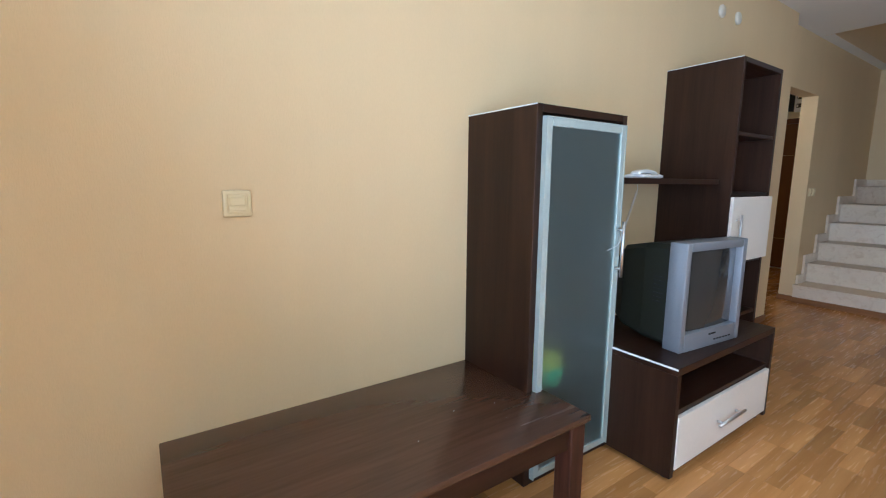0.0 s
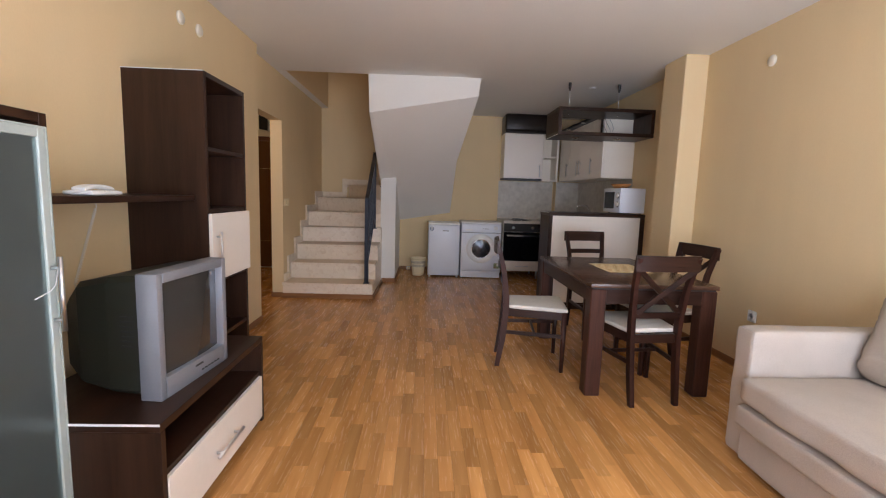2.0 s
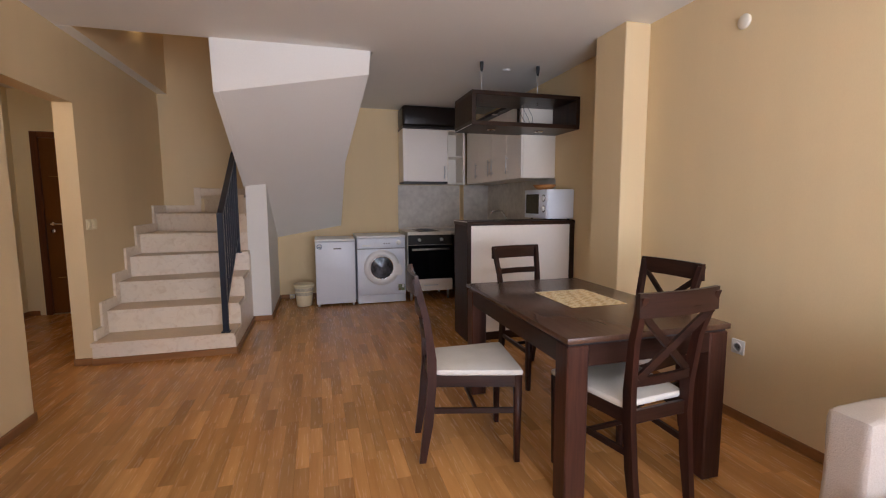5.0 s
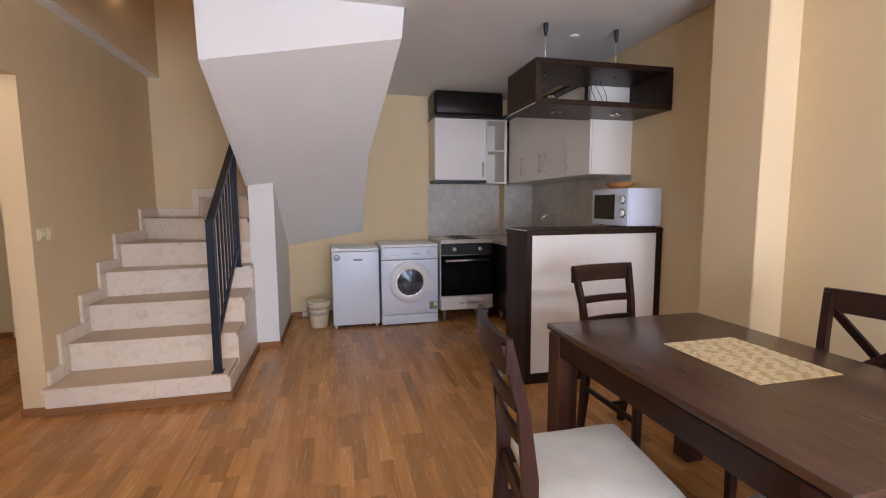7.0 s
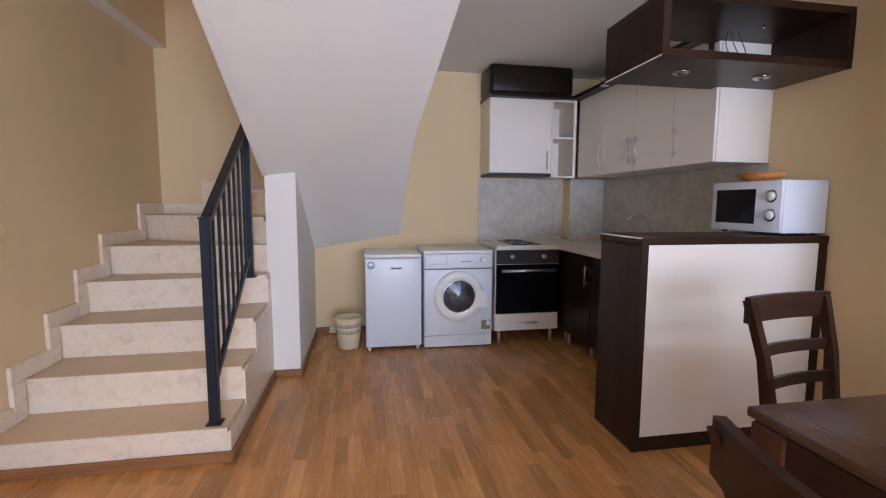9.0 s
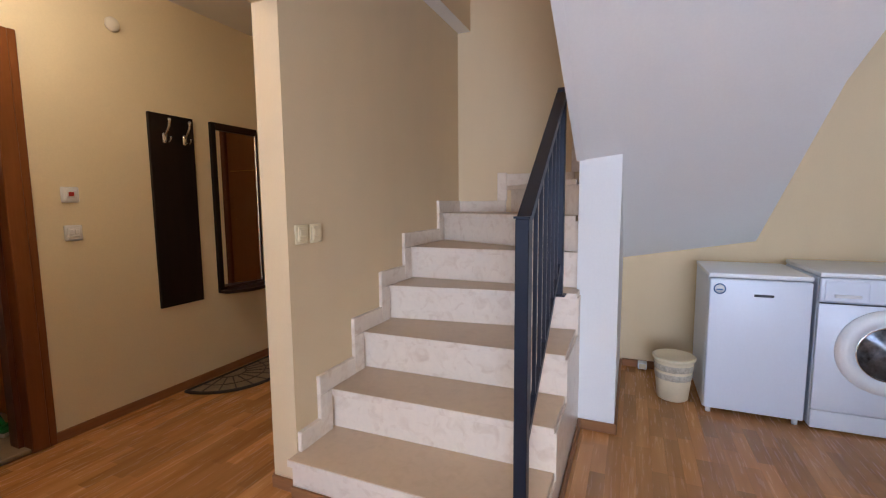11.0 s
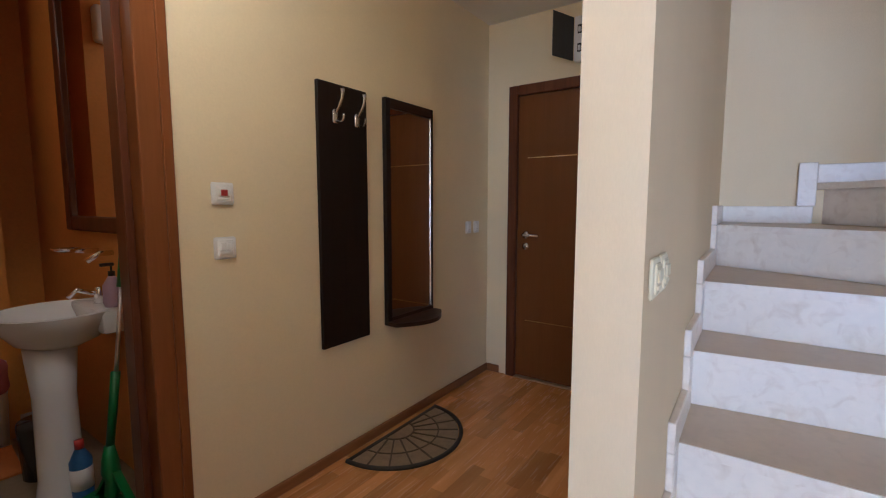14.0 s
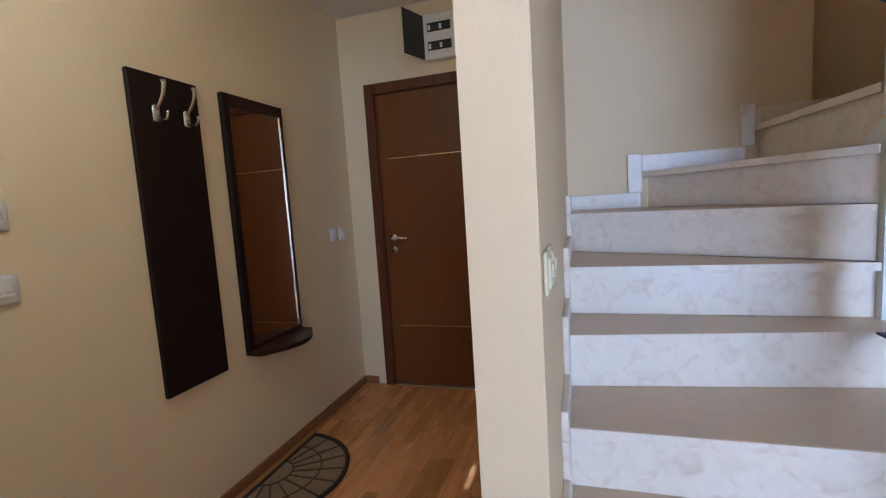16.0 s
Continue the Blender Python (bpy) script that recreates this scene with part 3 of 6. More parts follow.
part("skirting", B(XF - 0.022, XF, 0.645, 0.71, z7 + 0.09, z7 + 0.30, bev=0.003), M_MARBLE, stairs)
part("skirting", B(XF - 0.02, XF, 0.10, 0.645, z7 + RISE + 0.001, z7 + RISE + 0.09, bev=0.003), M_MARBLE, stairs)
solid("stair_core", prism(bmesh.new(), [(5.66, RY + 0.03), (6.69, RY + 0.03), (6.69, YS - 0.03), (5.66, YS - 0.03)], 0, 0.14), M_WHITE, "plain core of the stairs", "stairs")

# ---- stair railing ----
rail = thing("stair_railing", "dark blue-black steel stair railing with thin balusters", "railing")
R0, R1 = Vector((5.665, 0.615, TOP[0])), Vector((6.49, 0.625, TOP[3]))
part("post", box(B(R0.x - 0.022, R0.x + 0.022, R0.y - 0.022, R0.y + 0.022, R0.z + 0.008, 1.175, bev=0.003), R0.x - 0.026, R0.x + 0.026, R0.y - 0.026, R0.y + 0.026, 1.175, 1.182), M_STEEL, rail)
part("post", B(R1.x - 0.02, R1.x + 0.02, R1.y - 0.02, R1.y + 0.02, R1.z + 0.008, 1.75, bev=0.003), M_STEEL, rail)
for p in (R0, R1):
    part("base_plate", B(p.x - 0.035, p.x + 0.035, p.y - 0.035, p.y + 0.035, p.z, p.z + 0.008, bev=0.002), M_STEEL, rail)
ta, tb = Vector((R0.x, R0.y, 1.16)), Vector((R1.x, R1.y, 1.735))
part("handrail", bar(bmesh.new(), ta, tb + (tb - ta) * 0.04, 0.045, 0.028), M_STEEL, rail)
la, lb = Vector((R0.x, R0.y, 0.36)), Vector((R1.x, R1.y, 0.92))
part("lower_rail", bar(bmesh.new(), la, lb, 0.02, 0.03), M_STEEL, rail)
for k in range(1, 8):
    f = k / 8
    a, b = la.lerp(lb, f), ta.lerp(tb, f)
    part("baluster", B(a.x - 0.007, a.x + 0.007, a.y - 0.007, a.y + 0.007, a.z, b.z), M_STEEL, rail)
part("handrail", bar(bmesh.new(), tb + Vector((0, 0, -0.02)), (6.66, 0.60, 1.80), 0.045, 0.028), M_STEEL, rail)


# ---- living room ----
def panel_unit(name, label, category, x0, x1, y0, y1, z1, mz=M_WENGE_Z, t=0.02, foot=0.0):
    """A cabinet carcass of side, top, bottom and back boards."""
    u = thing(name, label, category, pose(x0, y0, 0))
    w, d = x1 - x0, y1 - y0
    part("side", B(0, t, 0, d, foot, z1, bev=0.0015), mz, u)
    part("side", B(w - t, w, 0, d, foot, z1, bev=0.0015), mz, u)
    part("top", B(t, w - t, 0, d, z1 - t, z1, bev=0.0015), M_WENGE_X, u)
    part("bottom", B(t, w - t, 0.002, d, foot + 0.001, foot + t), M_WENGE_X, u)
    part("back", B(t, w - t, d - 0.006, d, foot + t, z1 - t), mz, u)
    return u, w, d


def grip(parent, p, q, out, r=0.005, m=M_ALU):
    """A bar handle from p to q that stands off along out on two studs."""
    p, q, out = Vector(p), Vector(q), Vector(out)
    r *= 1.25
    bm = tube(bmesh.new(), [p + out, q + out], r, 10)
    for f in (0.15, 0.85):
        c = p.lerp(q, f)
        cyl(bm, c, c + out, r * 0.8, seg=8)
    return part("handle", bm, m, parent, "slim brushed metal bar handle")


# glass-door cabinet
gc, w, d = panel_unit("glass_cabinet", "dark brown wooden cabinet with a frosted glass door", "cabinet", 1.406, 1.925, 1.085, YL, 1.445, t=0.028)
part("edge_band", B(-0.0015, 0.0, 0.0, d, 1.441, 1.4455), M_EDGE, gc, "thin white edge band")
for z in (0.30, 0.66, 1.02):
    part("shelf", B(0.03, w - 0.03, 0.02, d - 0.01, z, z + 0.016), M_WENGE_X, gc)
part("plinth", B(0.028, w - 0.028, 0.03, 0.045, 0.0, 0.03), M_BLACK, gc)
gd = part("door", B(0.033, 0.060, -0.020, -0.002, 0.035, 1.398, bev=0.002), mat("satin_green_grey_aluminium", (0.48, 0.55, 0.52), 0.45, 0.15, 0.04, 6, 90, 0.0), gc, "satin aluminium door frame")
M_DFRAME = gd.data.materials[0]
part("rail", B(w - 0.060, w - 0.033, -0.020, -0.002, 0.035, 1.398, bev=0.002), M_DFRAME, gd)
part("rail", B(0.060, w - 0.060, -0.020, -0.002, 0.035, 0.063, bev=0.002), M_DFRAME, gd)
part("rail", B(0.060, w - 0.060, -0.020, -0.002, 1.370, 1.398, bev=0.002), M_DFRAME, gd)
part("edge", B(0.028, 0.033, -0.021, 0.0, 0.03, 1.403), M_DFRAME, gd)
part("edge", B(w - 0.033, w - 0.028, -0.021, 0.0, 0.03, 1.403), M_DFRAME, gd)
part("edge", B(0.033, w - 0.033, -0.021, 0.0, 1.398, 1.403), M_DFRAME, gd)
M_FROST = glass_mat("frosted_glass", (0.52, 0.60, 0.57), 0.34, 1.40)
M_FROST.node_tree.nodes["Principled BSDF"].inputs["Transmission Weight"].default_value = 0.93
p = part("pane", B(0.060, w - 0.060, -0.013, -0.009, 0.063, 1.370), M_FROST, gd, "frosted grey-green glass pane")
p.visible_shadow = False
grip(gd, (w - 0.048, -0.020, 0.79), (w - 0.048, -0.020, 1.02), (0, -0.028, 0), 0.0055)
bm = tube(bmesh.new(), [(w - 0.06, -0.05, 0.985), (w - 0.075, -0.052, 0.94), (w - 0.09, -0.05, 0.925), (w - 0.14, -0.045, 0.91)], 0.0015, 6)
part("string", bm, M_EDGE, gd, "thin white string tied to the handle")

ball = thing("toy_ball", "green and yellow toy ball behind frosted glass", "toy", pose(1.60, 1.20, 0.316))
part("ball", lathe(bmesh.new(), [(0.01, 0.0), (0.05, 0.012), (0.085, 0.05), (0.095, 0.09), (0.092, 0.115)], seg=24), mat("green_toy_rubber", (0.04, 0.62, 0.25), 0.5), ball)
part("cap", lathe(bmesh.new(), [(0.092, 0.115), (0.085, 0.145), (0.06, 0.175), (0.03, 0.19), (0.005, 0.195)], seg=24), mat("yellow_toy_rubber", (0.75, 0.72, 0.06), 0.5), ball, "yellow upper half")

# shelf between the cabinets, with the telephone
sh = thing("wall_shelf", "dark brown wooden shelf board between two cabinets", "shelf", pose(1.925, 1.13, 1.172))
part("board", B(0, 0.935, 0, YL - 1.13, 0, 0.026, bev=0.0015), M_WENGE_X, sh)
ph = thing("telephone", "white corded telephone lying on the shelf", "telephone", pose(2.26, 1.20, 1.198, 0, 0, 8))
part("base", puff(bmesh.new(), -0.105, 0.105, -0.05, 0.05, 0, 0.020, 0.009, n=8, wob=0), M_WPLASTIC, ph)
bm = puff(bmesh.new(), -0.098, 0.098, -0.026, 0.026, 0.013, 0.032, 0.009, n=12, wob=0)
for v in bm.verts:
    v.co.z += 0.010 * (1 - (v.co.x / 0.098) ** 2) * (1.0 if v.co.z > 0.0225 else 1.2)
    v.co.y *= 0.75 + 0.25 * (v.co.x / 0.098) ** 2
part("handset", bm, M_WPLASTIC, ph)
part("keypad", B(-0.03, 0.05, -0.047, -0.044, 0.006, 0.018), M_GREYPL, ph)
pts = [(0.02 + 0.008 * math.cos(k * 1.2) - 0.10 * (k / 150) ** 1.5, 0.165 + 0.008 * math.sin(k * 1.2), -0.005 - 0.0032 * k) for k in range(150)]
part("cord", tube(bmesh.new(), pts, 0.0022, 5), M_WPLASTIC, ph, "coiled white telephone cord")

# tall open shelf unit with a white door
tu, w, d = panel_unit("tall_shelf_unit", "tall dark brown shelf unit with one white door", "shelf unit", 2.86, 3.36, 1.068, YL, 1.822, t=0.026)
part("edge_band", B(-0.0015, 0.0, 0.0, d, 1.819, 1.8225), M_EDGE, tu, "thin white edge band")
for z in (0.40, 0.725, 1.108, 1.43):
    part("shelf", B(0.026, w - 0.026, 0.004, d - 0.006, z, z + 0.02, bev=0.001), M_WENGE_X, tu)
td = part("door", B(0.004, w - 0.004, -0.020, -0.001, 0.745, 1.105, bev=0.002), M_CREAM, tu, "white lacquered door")
grip(td, (0.05, -0.02, 0.82), (0.05, -0.02, 1.01), (0, -0.026, 0), 0.005)

# television stand
ts = thing("tv_stand", "low dark brown television stand with a white drawer", "tv stand", pose(1.895, 0.778, 0))
W, D, Z = 0.905, 0.56, 0.478
part("top", B(0, W, 0, D, Z - 0.03, Z, bev=0.0015), M_WENGE_X, ts)
part("edge_band", B(-0.0015, 0.0, 0.0, D, Z - 0.008, Z), M_EDGE, ts, "thin white edge band")
part("side", B(0, 0.028, 0, D, 0.02, Z - 0.03, bev=0.0015), M_WENGE_Z, ts)
part("side", B(W - 0.028, W, 0, D, 0.02, Z - 0.03, bev=0.0015), M_WENGE_Z, ts)
part("shelf", B(0.028, W - 0.028, 0.01, D, 0.278, 0.296), M_WENGE_X, ts)
part("back", B(0.028, W - 0.028, D - 0.008, D, 0.03, Z - 0.03), M_WENGE_Z, ts)
part("bottom", B(0.028, W - 0.028, 0.01, D, 0.03, 0.048), M_WENGE_X, ts)
dr = part("drawer", B(0.03, W - 0.03, -0.004, 0.014, 0.05, 0.272, bev=0.002), M_CREAM, ts, "white lacquered drawer front")
grip(dr, (0.33, -0.004, 0.155), (0.57, -0.004, 0.155), (0, -0.026, 0), 0.006)
for x in (0.04, W - 0.04):
    for y in (0.04, D - 0.04):
        part("foot", C((x, y, 0), (x, y, 0.03), 0.015, 0.018, seg=12), M_BLACK, ts)

# tube television
tv = thing("television", "silver tube television with a dark plastic rear", "television", pose(2.262, 0.836, 0.478, 0, 0, -5.5))
bm = bmesh.new()
rows = []
for y, hx, z0, z1 in ((0.075, 0.208, 0.010, 0.450), (0.20, 0.205, 0.015, 0.440), (0.33, 0.180, 0.030, 0.412), (0.40, 0.135, 0.05, 0.36), (0.44, 0.11, 0.06, 0.32)):
    c = 0.02
    rows.append([bm.verts.new(v) for v in ((-hx + c, y, z0), (hx - c, y, z0), (hx, y, z0 + c), (hx, y, z1 - c), (hx - c, y, z1), (-hx + c, y, z1), (-hx, y, z1 - c), (-hx, y, z0 + c))])
for a, b in zip(rows, rows[1:]):
    for i in range(8):
        bm.faces.new((a[i], a[(i + 1) % 8], b[(i + 1) % 8], b[i]))
bm.faces.new(rows[0])
bm.faces.new(rows[-1][::-1])
bmesh.ops.recalc_face_normals(bm, faces=bm.faces)
part("rear_housing", bm, M_TVDARK, tv, "green-black plastic rear housing", smooth=False)
for k in range(7):
    part("vent", B(-0.2075, -0.2, 0.10, 0.15, 0.30 - 0.018 * k, 0.306 - 0.018 * k), M_BLACK, tv)
fr = bmesh.new()
box(fr, -0.218, -0.186, 0.0, 0.08, 0.0, 0.46, bev=0.006, seg=2)
box(fr, 0.186, 0.218, 0.0, 0.08, 0.0, 0.46, bev=0.006, seg=2)
box(fr, -0.186, 0.186, 0.0, 0.08, 0.424, 0.46, bev=0.004, seg=2)
box(fr, -0.186, 0.186, 0.0, 0.08, 0.0, 0.078, bev=0.004, seg=2)
bz = part("bezel", fr, M_TVSILVER, tv, "silver plastic front bezel")
bm = bmesh.new()
n = 10
g = [[bm.verts.new((-0.190 + 0.380 * i / n, 0.032 - 0.026 * (1 - (2 * i / n - 1) ** 2) * (1 - 0.6 * (2 * j / n - 1) ** 2), 0.074 + 0.354 * j / n)) for i in range(n + 1)] for j in range(n + 1)]
for j in range(n):
    for i in range(n):
        bm.faces.new((g[j][i], g[j][i + 1], g[j + 1][i + 1], g[j + 1][i]))
part("screen", bm, M_TVGLASS, tv, "grey curved glass screen, switched off")
for k in range(6):
    part("button", B(0.02 + 0.022 * k, 0.034 + 0.022 * k, -0.003, 0.001, 0.024, 0.030, bev=0.001), M_GREYPL, bz)
part("badge", B(-0.02, 0.03, -0.0015, 0.001, 0.052, 0.060), M_GREYPL, bz)

# low table along the wall
ct = thing("low_table", "low dark brown wooden table along the wall", "table", pose(0.25, 0.85, 0))
W, D, Z = 1.228, YL - 0.85 - 0.002, 0.392
part("tabletop", B(0, W, 0, D, Z - 0.024, Z, bev=0.003, seg=2), M_TABLE, ct)
for x in (0.012, W - 0.082):
    for y in (0.012, D - 0.09):
        part("leg", B(x, x + 0.07, y, y + 0.07, 0, Z - 0.030, bev=0.004), M_TLEG, ct)
for y in (0.025, D - 0.045):
    part("apron", B(0.082, W - 0.082, y, y + 0.022, Z - 0.115, Z - 0.030), M_DARK_X, ct)
for x in (0.030, W - 0.052):
    part("apron", B(x, x + 0.022, 0.082, D - 0.09, Z - 0.115, Z - 0.030), M_DARK_Y, ct)
part("spacer", B(0.03, W - 0.03, 0.03, D - 0.03, Z - 0.031, Z - 0.023), M_BLACK, ct)
for k in range(4):
    x, y = random.uniform(0.5, 1.1), random.uniform(0.08, 0.3)
    part("speck", C((x, y, Z - 0.001), (x, y, Z + 0.0006), random.uniform(0.0008, 0.002), seg=6), M_EDGE, ct, "tiny pale speck")


# dining table
dt = thing("dining_table", "dark wooden dining table with thick square legs", "table", pose(3.155, -1.905, 0))
W, D, Z = 1.245, 0.815, 0.727
part("tabletop", B(0, W, 0, D, Z - 0.026, Z, bev=0.004, seg=2), M_TABLE, dt)
part("spacer", B(0.015, W - 0.015, 0.015, D - 0.015, Z - 0.036, Z - 0.026), M_BLACK, dt)
for x in (0.006, W - 0.104):
    for y in (0.006, D - 0.104):
        part("leg", B(x, x + 0.098, y, y + 0.098, 0, Z - 0.036, bev=0.006), M_TLEG, dt)
for y in (0.012, D - 0.034):
    part("apron", B(0.098, W - 0.098, y, y + 0.022, Z - 0.125, Z - 0.036), M_DARK_X, dt)
for x in (0.012, W - 0.034):
    part("apron", B(x, x + 0.022, 0.098, D - 0.098, Z - 0.125, Z - 0.036), M_DARK_Y, dt)

# woven placemat: two runs of flat straws
pm = thing("placemat", "woven straw placemat lying on the dining table", "placemat", pose(3.60, -1.715, 0.7275))
W, D = 0.41, 0.33
part("backing", B(0.002, W - 0.002, 0.002, D - 0.002, 0.0, 0.0012), M_STRAWB, pm)
bma, bmb = bmesh.new(), bmesh.new()
NX, NY = 26, 21
for i in range(NX):
    for j in range(NY):
        x0, y0 = W * i / NX, D * j / NY
        hi = ((i + j) // 2 + (i // 3)) % 2
        tgt = bma if hi or random.random() < 0.35 else bmb
        z = 0.0026 + 0.0006 * hi
        vs = [tgt.verts.new(v) for v in ((x0 + 0.0008, y0 + 0.0008, z - 0.0008), (x0 + W / NX - 0.0008, y0 + 0.0008, z - 0.0008), (x0 + W / NX - 0.0008, y0 + D / NY - 0.0008, z - 0.0008),
                                         (x0 + 0.0008, y0 + D / NY - 0.0008, z - 0.0008), (x0 + W / NX / 2, y0 + D / NY / 2, z + 0.0006))]
        for k in range(4):
            tgt.faces.new((vs[k], vs[(k + 1) % 4], vs[4]))
part("weave", bma, M_STRAWA, pm, "pale straw weave", smooth=False)
part("weave", bmb, M_STRAWB, pm, "darker straw weave", smooth=False)


def chair(name, label, cross, m):
    """A dining chair that faces +y from its seat's centre; cross: an X in the back, else two slats."""
    c = thing(name, label, "chair", m, "chairs round the table")
    hb, ht, hf = 0.150, 0.188, 0.200      # half spread of the posts at seat and top, of the front legs
    for s in (-1, 1):
        # back leg runs up into the back post: splayed foot, upright at the seat, raked and spread above
        pts = [(hb - 0.004, -0.252, 0.0), (hb, -0.222, 0.20), (hb + 0.002, -0.205, 0.40), (hb + 0.006, -0.205, 0.52), (hb + 0.020, -0.230, 0.72), (ht, -0.282, 0.915)]
        bm = bmesh.new()
        rows = []
        for x, y, z in pts:
            h = 0.022 if 0.15 < z < 0.6 else 0.016
            rows.append([bm.verts.new((s * x + a * 0.0145, y + b * h, z)) for a, b in ((-1, -1), (1, -1), (1, 1), (-1, 1))])
        for a, b in zip(rows, rows[1:]):
            for i in range(4):
                bm.faces.new((a[i], a[(i + 1) % 4], b[(i + 1) % 4], b[i]))
        bm.faces.new(rows[0][::-1])
        bm.faces.new(rows[-1])
        bmesh.ops.recalc_face_normals(bm, faces=bm.faces)
        part("back_leg", bm, M_DARK_Z, c)
        bm = bmesh.new()
        rows = [[bm.verts.new((s * hf + a * hh, 0.205 + b * hh, z)) for a, b in ((-1, -1), (1, -1), (1, 1), (-1, 1))] for z, hh in ((0.0, 0.012), (0.440, 0.018))]
        for i in range(4):
            bm.faces.new((rows[0][i], rows[0][(i + 1) % 4], rows[1][(i + 1) % 4], rows[1][i]))
        bm.faces.new(rows[0][::-1])
        bm.faces.new(rows[1])
        part("front_leg", bm, M_DARK_Z, c)
        part("side_rail", bar(bmesh.new(), (s * (hb + 0.002), -0.188, 0.411), (s * hf, 0.190, 0.411), 0.020, 0.056), M_DARK_Y, c)
        part("stretcher", bar(bmesh.new(), (s * hb, -0.212, 0.262), (s * hf, 0.194, 0.262), 0.015, 0.026), M_DARK_Y, c)
    part("front_rail", B(-hf + 0.018, hf - 0.018, 0.196, 0.216, 0.383, 0.439, bev=0.002), M_DARK_X, c)
    part("back_rail", B(-hb + 0.014, hb - 0.014, -0.214, -0.196, 0.383, 0.439, bev=0.002), M_DARK_X, c)
    part("cross_stretcher", B(-0.166, 0.166, 0.0, 0.016, 0.251, 0.273, bev=0.002), M_DARK_X, c)
    bm = puff(bmesh.new(), -0.222, 0.222, -0.186, 0.230, 0.436, 0.472, 0.016, 0.008, n=9, wob=0.0015)
    for v in bm.verts:
        v.co.x *= 1.0 - 0.26 * (0.230 - v.co.y) / 0.416
    part("seat", bm, M_SEAT, c, "white padded fabric seat, slightly stained")

    def arc(y, z, bow, half, n=9):
        return [((-1 + 2 * k / (n - 1)) * half, y - bow * (1 - (-1 + 2 * k / (n - 1)) ** 2), z) for k in range(n)]

    part("top_rail", sweep_slat(bmesh.new(), arc(-0.277, 0.884, 0.022, ht + 0.016), 0.092, 0.019), M_DARK_X, c)
    if cross:
        part("lower_rail", sweep_slat(bmesh.new(), arc(-0.212, 0.560, 0.010, hb + 0.004), 0.036, 0.018), M_DARK_X, c)
        for s, o in ((1, -0.006), (-1, 0.006)):
            bm = bmesh.new()
            bar(bm, (-s * (hb - 0.012), -0.218 + o, 0.575), (s * (ht - 0.016), -0.276 + o, 0.845), 0.014, 0.030, (0, 0, 1))
            part("cross_bar", bm, M_DARK_X, c)
    else:
        for y, z, half in ((-0.246, 0.742, hb + 0.018), (-0.222, 0.630, hb + 0.010)):
            part("slat", sweep_slat(bmesh.new(), arc(y, z, 0.018, half), 0.040, 0.014), M_DARK_X, c)
    return c


ladder = chair("dining_chair", "dark wooden dining chair with slatted back and white seat", False, pose(3.765, -0.885, 0, 0, 0, 172))
crossed = chair("dining_chair", "dark wooden dining chair with crossed back and white seat", True, pose(3.29, -1.452, 0, 0, 0, -84))
copy_thing(ladder, pose(4.50, -1.655, 0, 0, 0, 98))
copy_thing(crossed, pose(3.70, -1.83, 0, 0, 0, 7))

tc = thing("telephone_cable", "coiled white cable hanging down behind the television", "cable", pose(2.62, YL - 0.012, 0))
coil = [(0.0, 0.0, 1.172)] + [(-0.15 * k / 160 + 0.006 * math.cos(k * 1.26), 0.006 * math.sin(k * 1.26), 1.13 - 0.33 * k / 160) for k in range(161)] + [(-0.16, 0.0, 0.62)]
part("wire", tube(bmesh.new(), coil, 0.0018, 5), M_WPLASTIC, tc)

# sofa
so = thing("sofa", "light beige fabric sofa with pull-out base and loose cushions", "sofa", pose(0, 0, 0))
XS = 0.35
part("base", puff(bmesh.new(), XS, 2.445, YR + 0.03, -1.575, 0.035, 0.205, 0.014, n=10, wob=0.003), M_SOFA, so)
part("mattress", puff(bmesh.new(), XS + 0.01, 2.440, YR + 0.1, -1.530, 0.207, 0.322, 0.028, n=14, wob=0.005, seed=3), M_SOFA, so)
part("seat_cushion", puff(bmesh.new(), 1.67, 2.436, YR + 0.2, -1.535, 0.326, 0.455, 0.034, 0.018, n=20, wob=0.008, seed=5), M_SOFA, so)
part("seat_cushion", puff(bmesh.new(), XS + 0.13, 1.665, YR + 0.2, -1.505, 0.326, 0.452, 0.034, 0.018, n=20, wob=0.008, seed=9), M_SOFA, so)
part("armrest", puff(bmesh.new(), 2.438, 2.565, YR + 0.03, -1.59, 0.035, 0.660, 0.024, 0.004, n=18, wob=0.004, seed=2), M_SOFA, so)
part("armrest", puff(bmesh.new(), XS - 0.14, XS - 0.002, YR + 0.03, -1.60, 0.035, 0.652, 0.035, 0.004, n=14, wob=0.005, seed=4), M_SOFA, so)
part("backrest", puff(bmesh.new(), XS, 2.436, YR + 0.02, YR + 0.2, 0.035, 0.66, 0.05, 0.0, n=10, wob=0.004), M_SOFA, so)
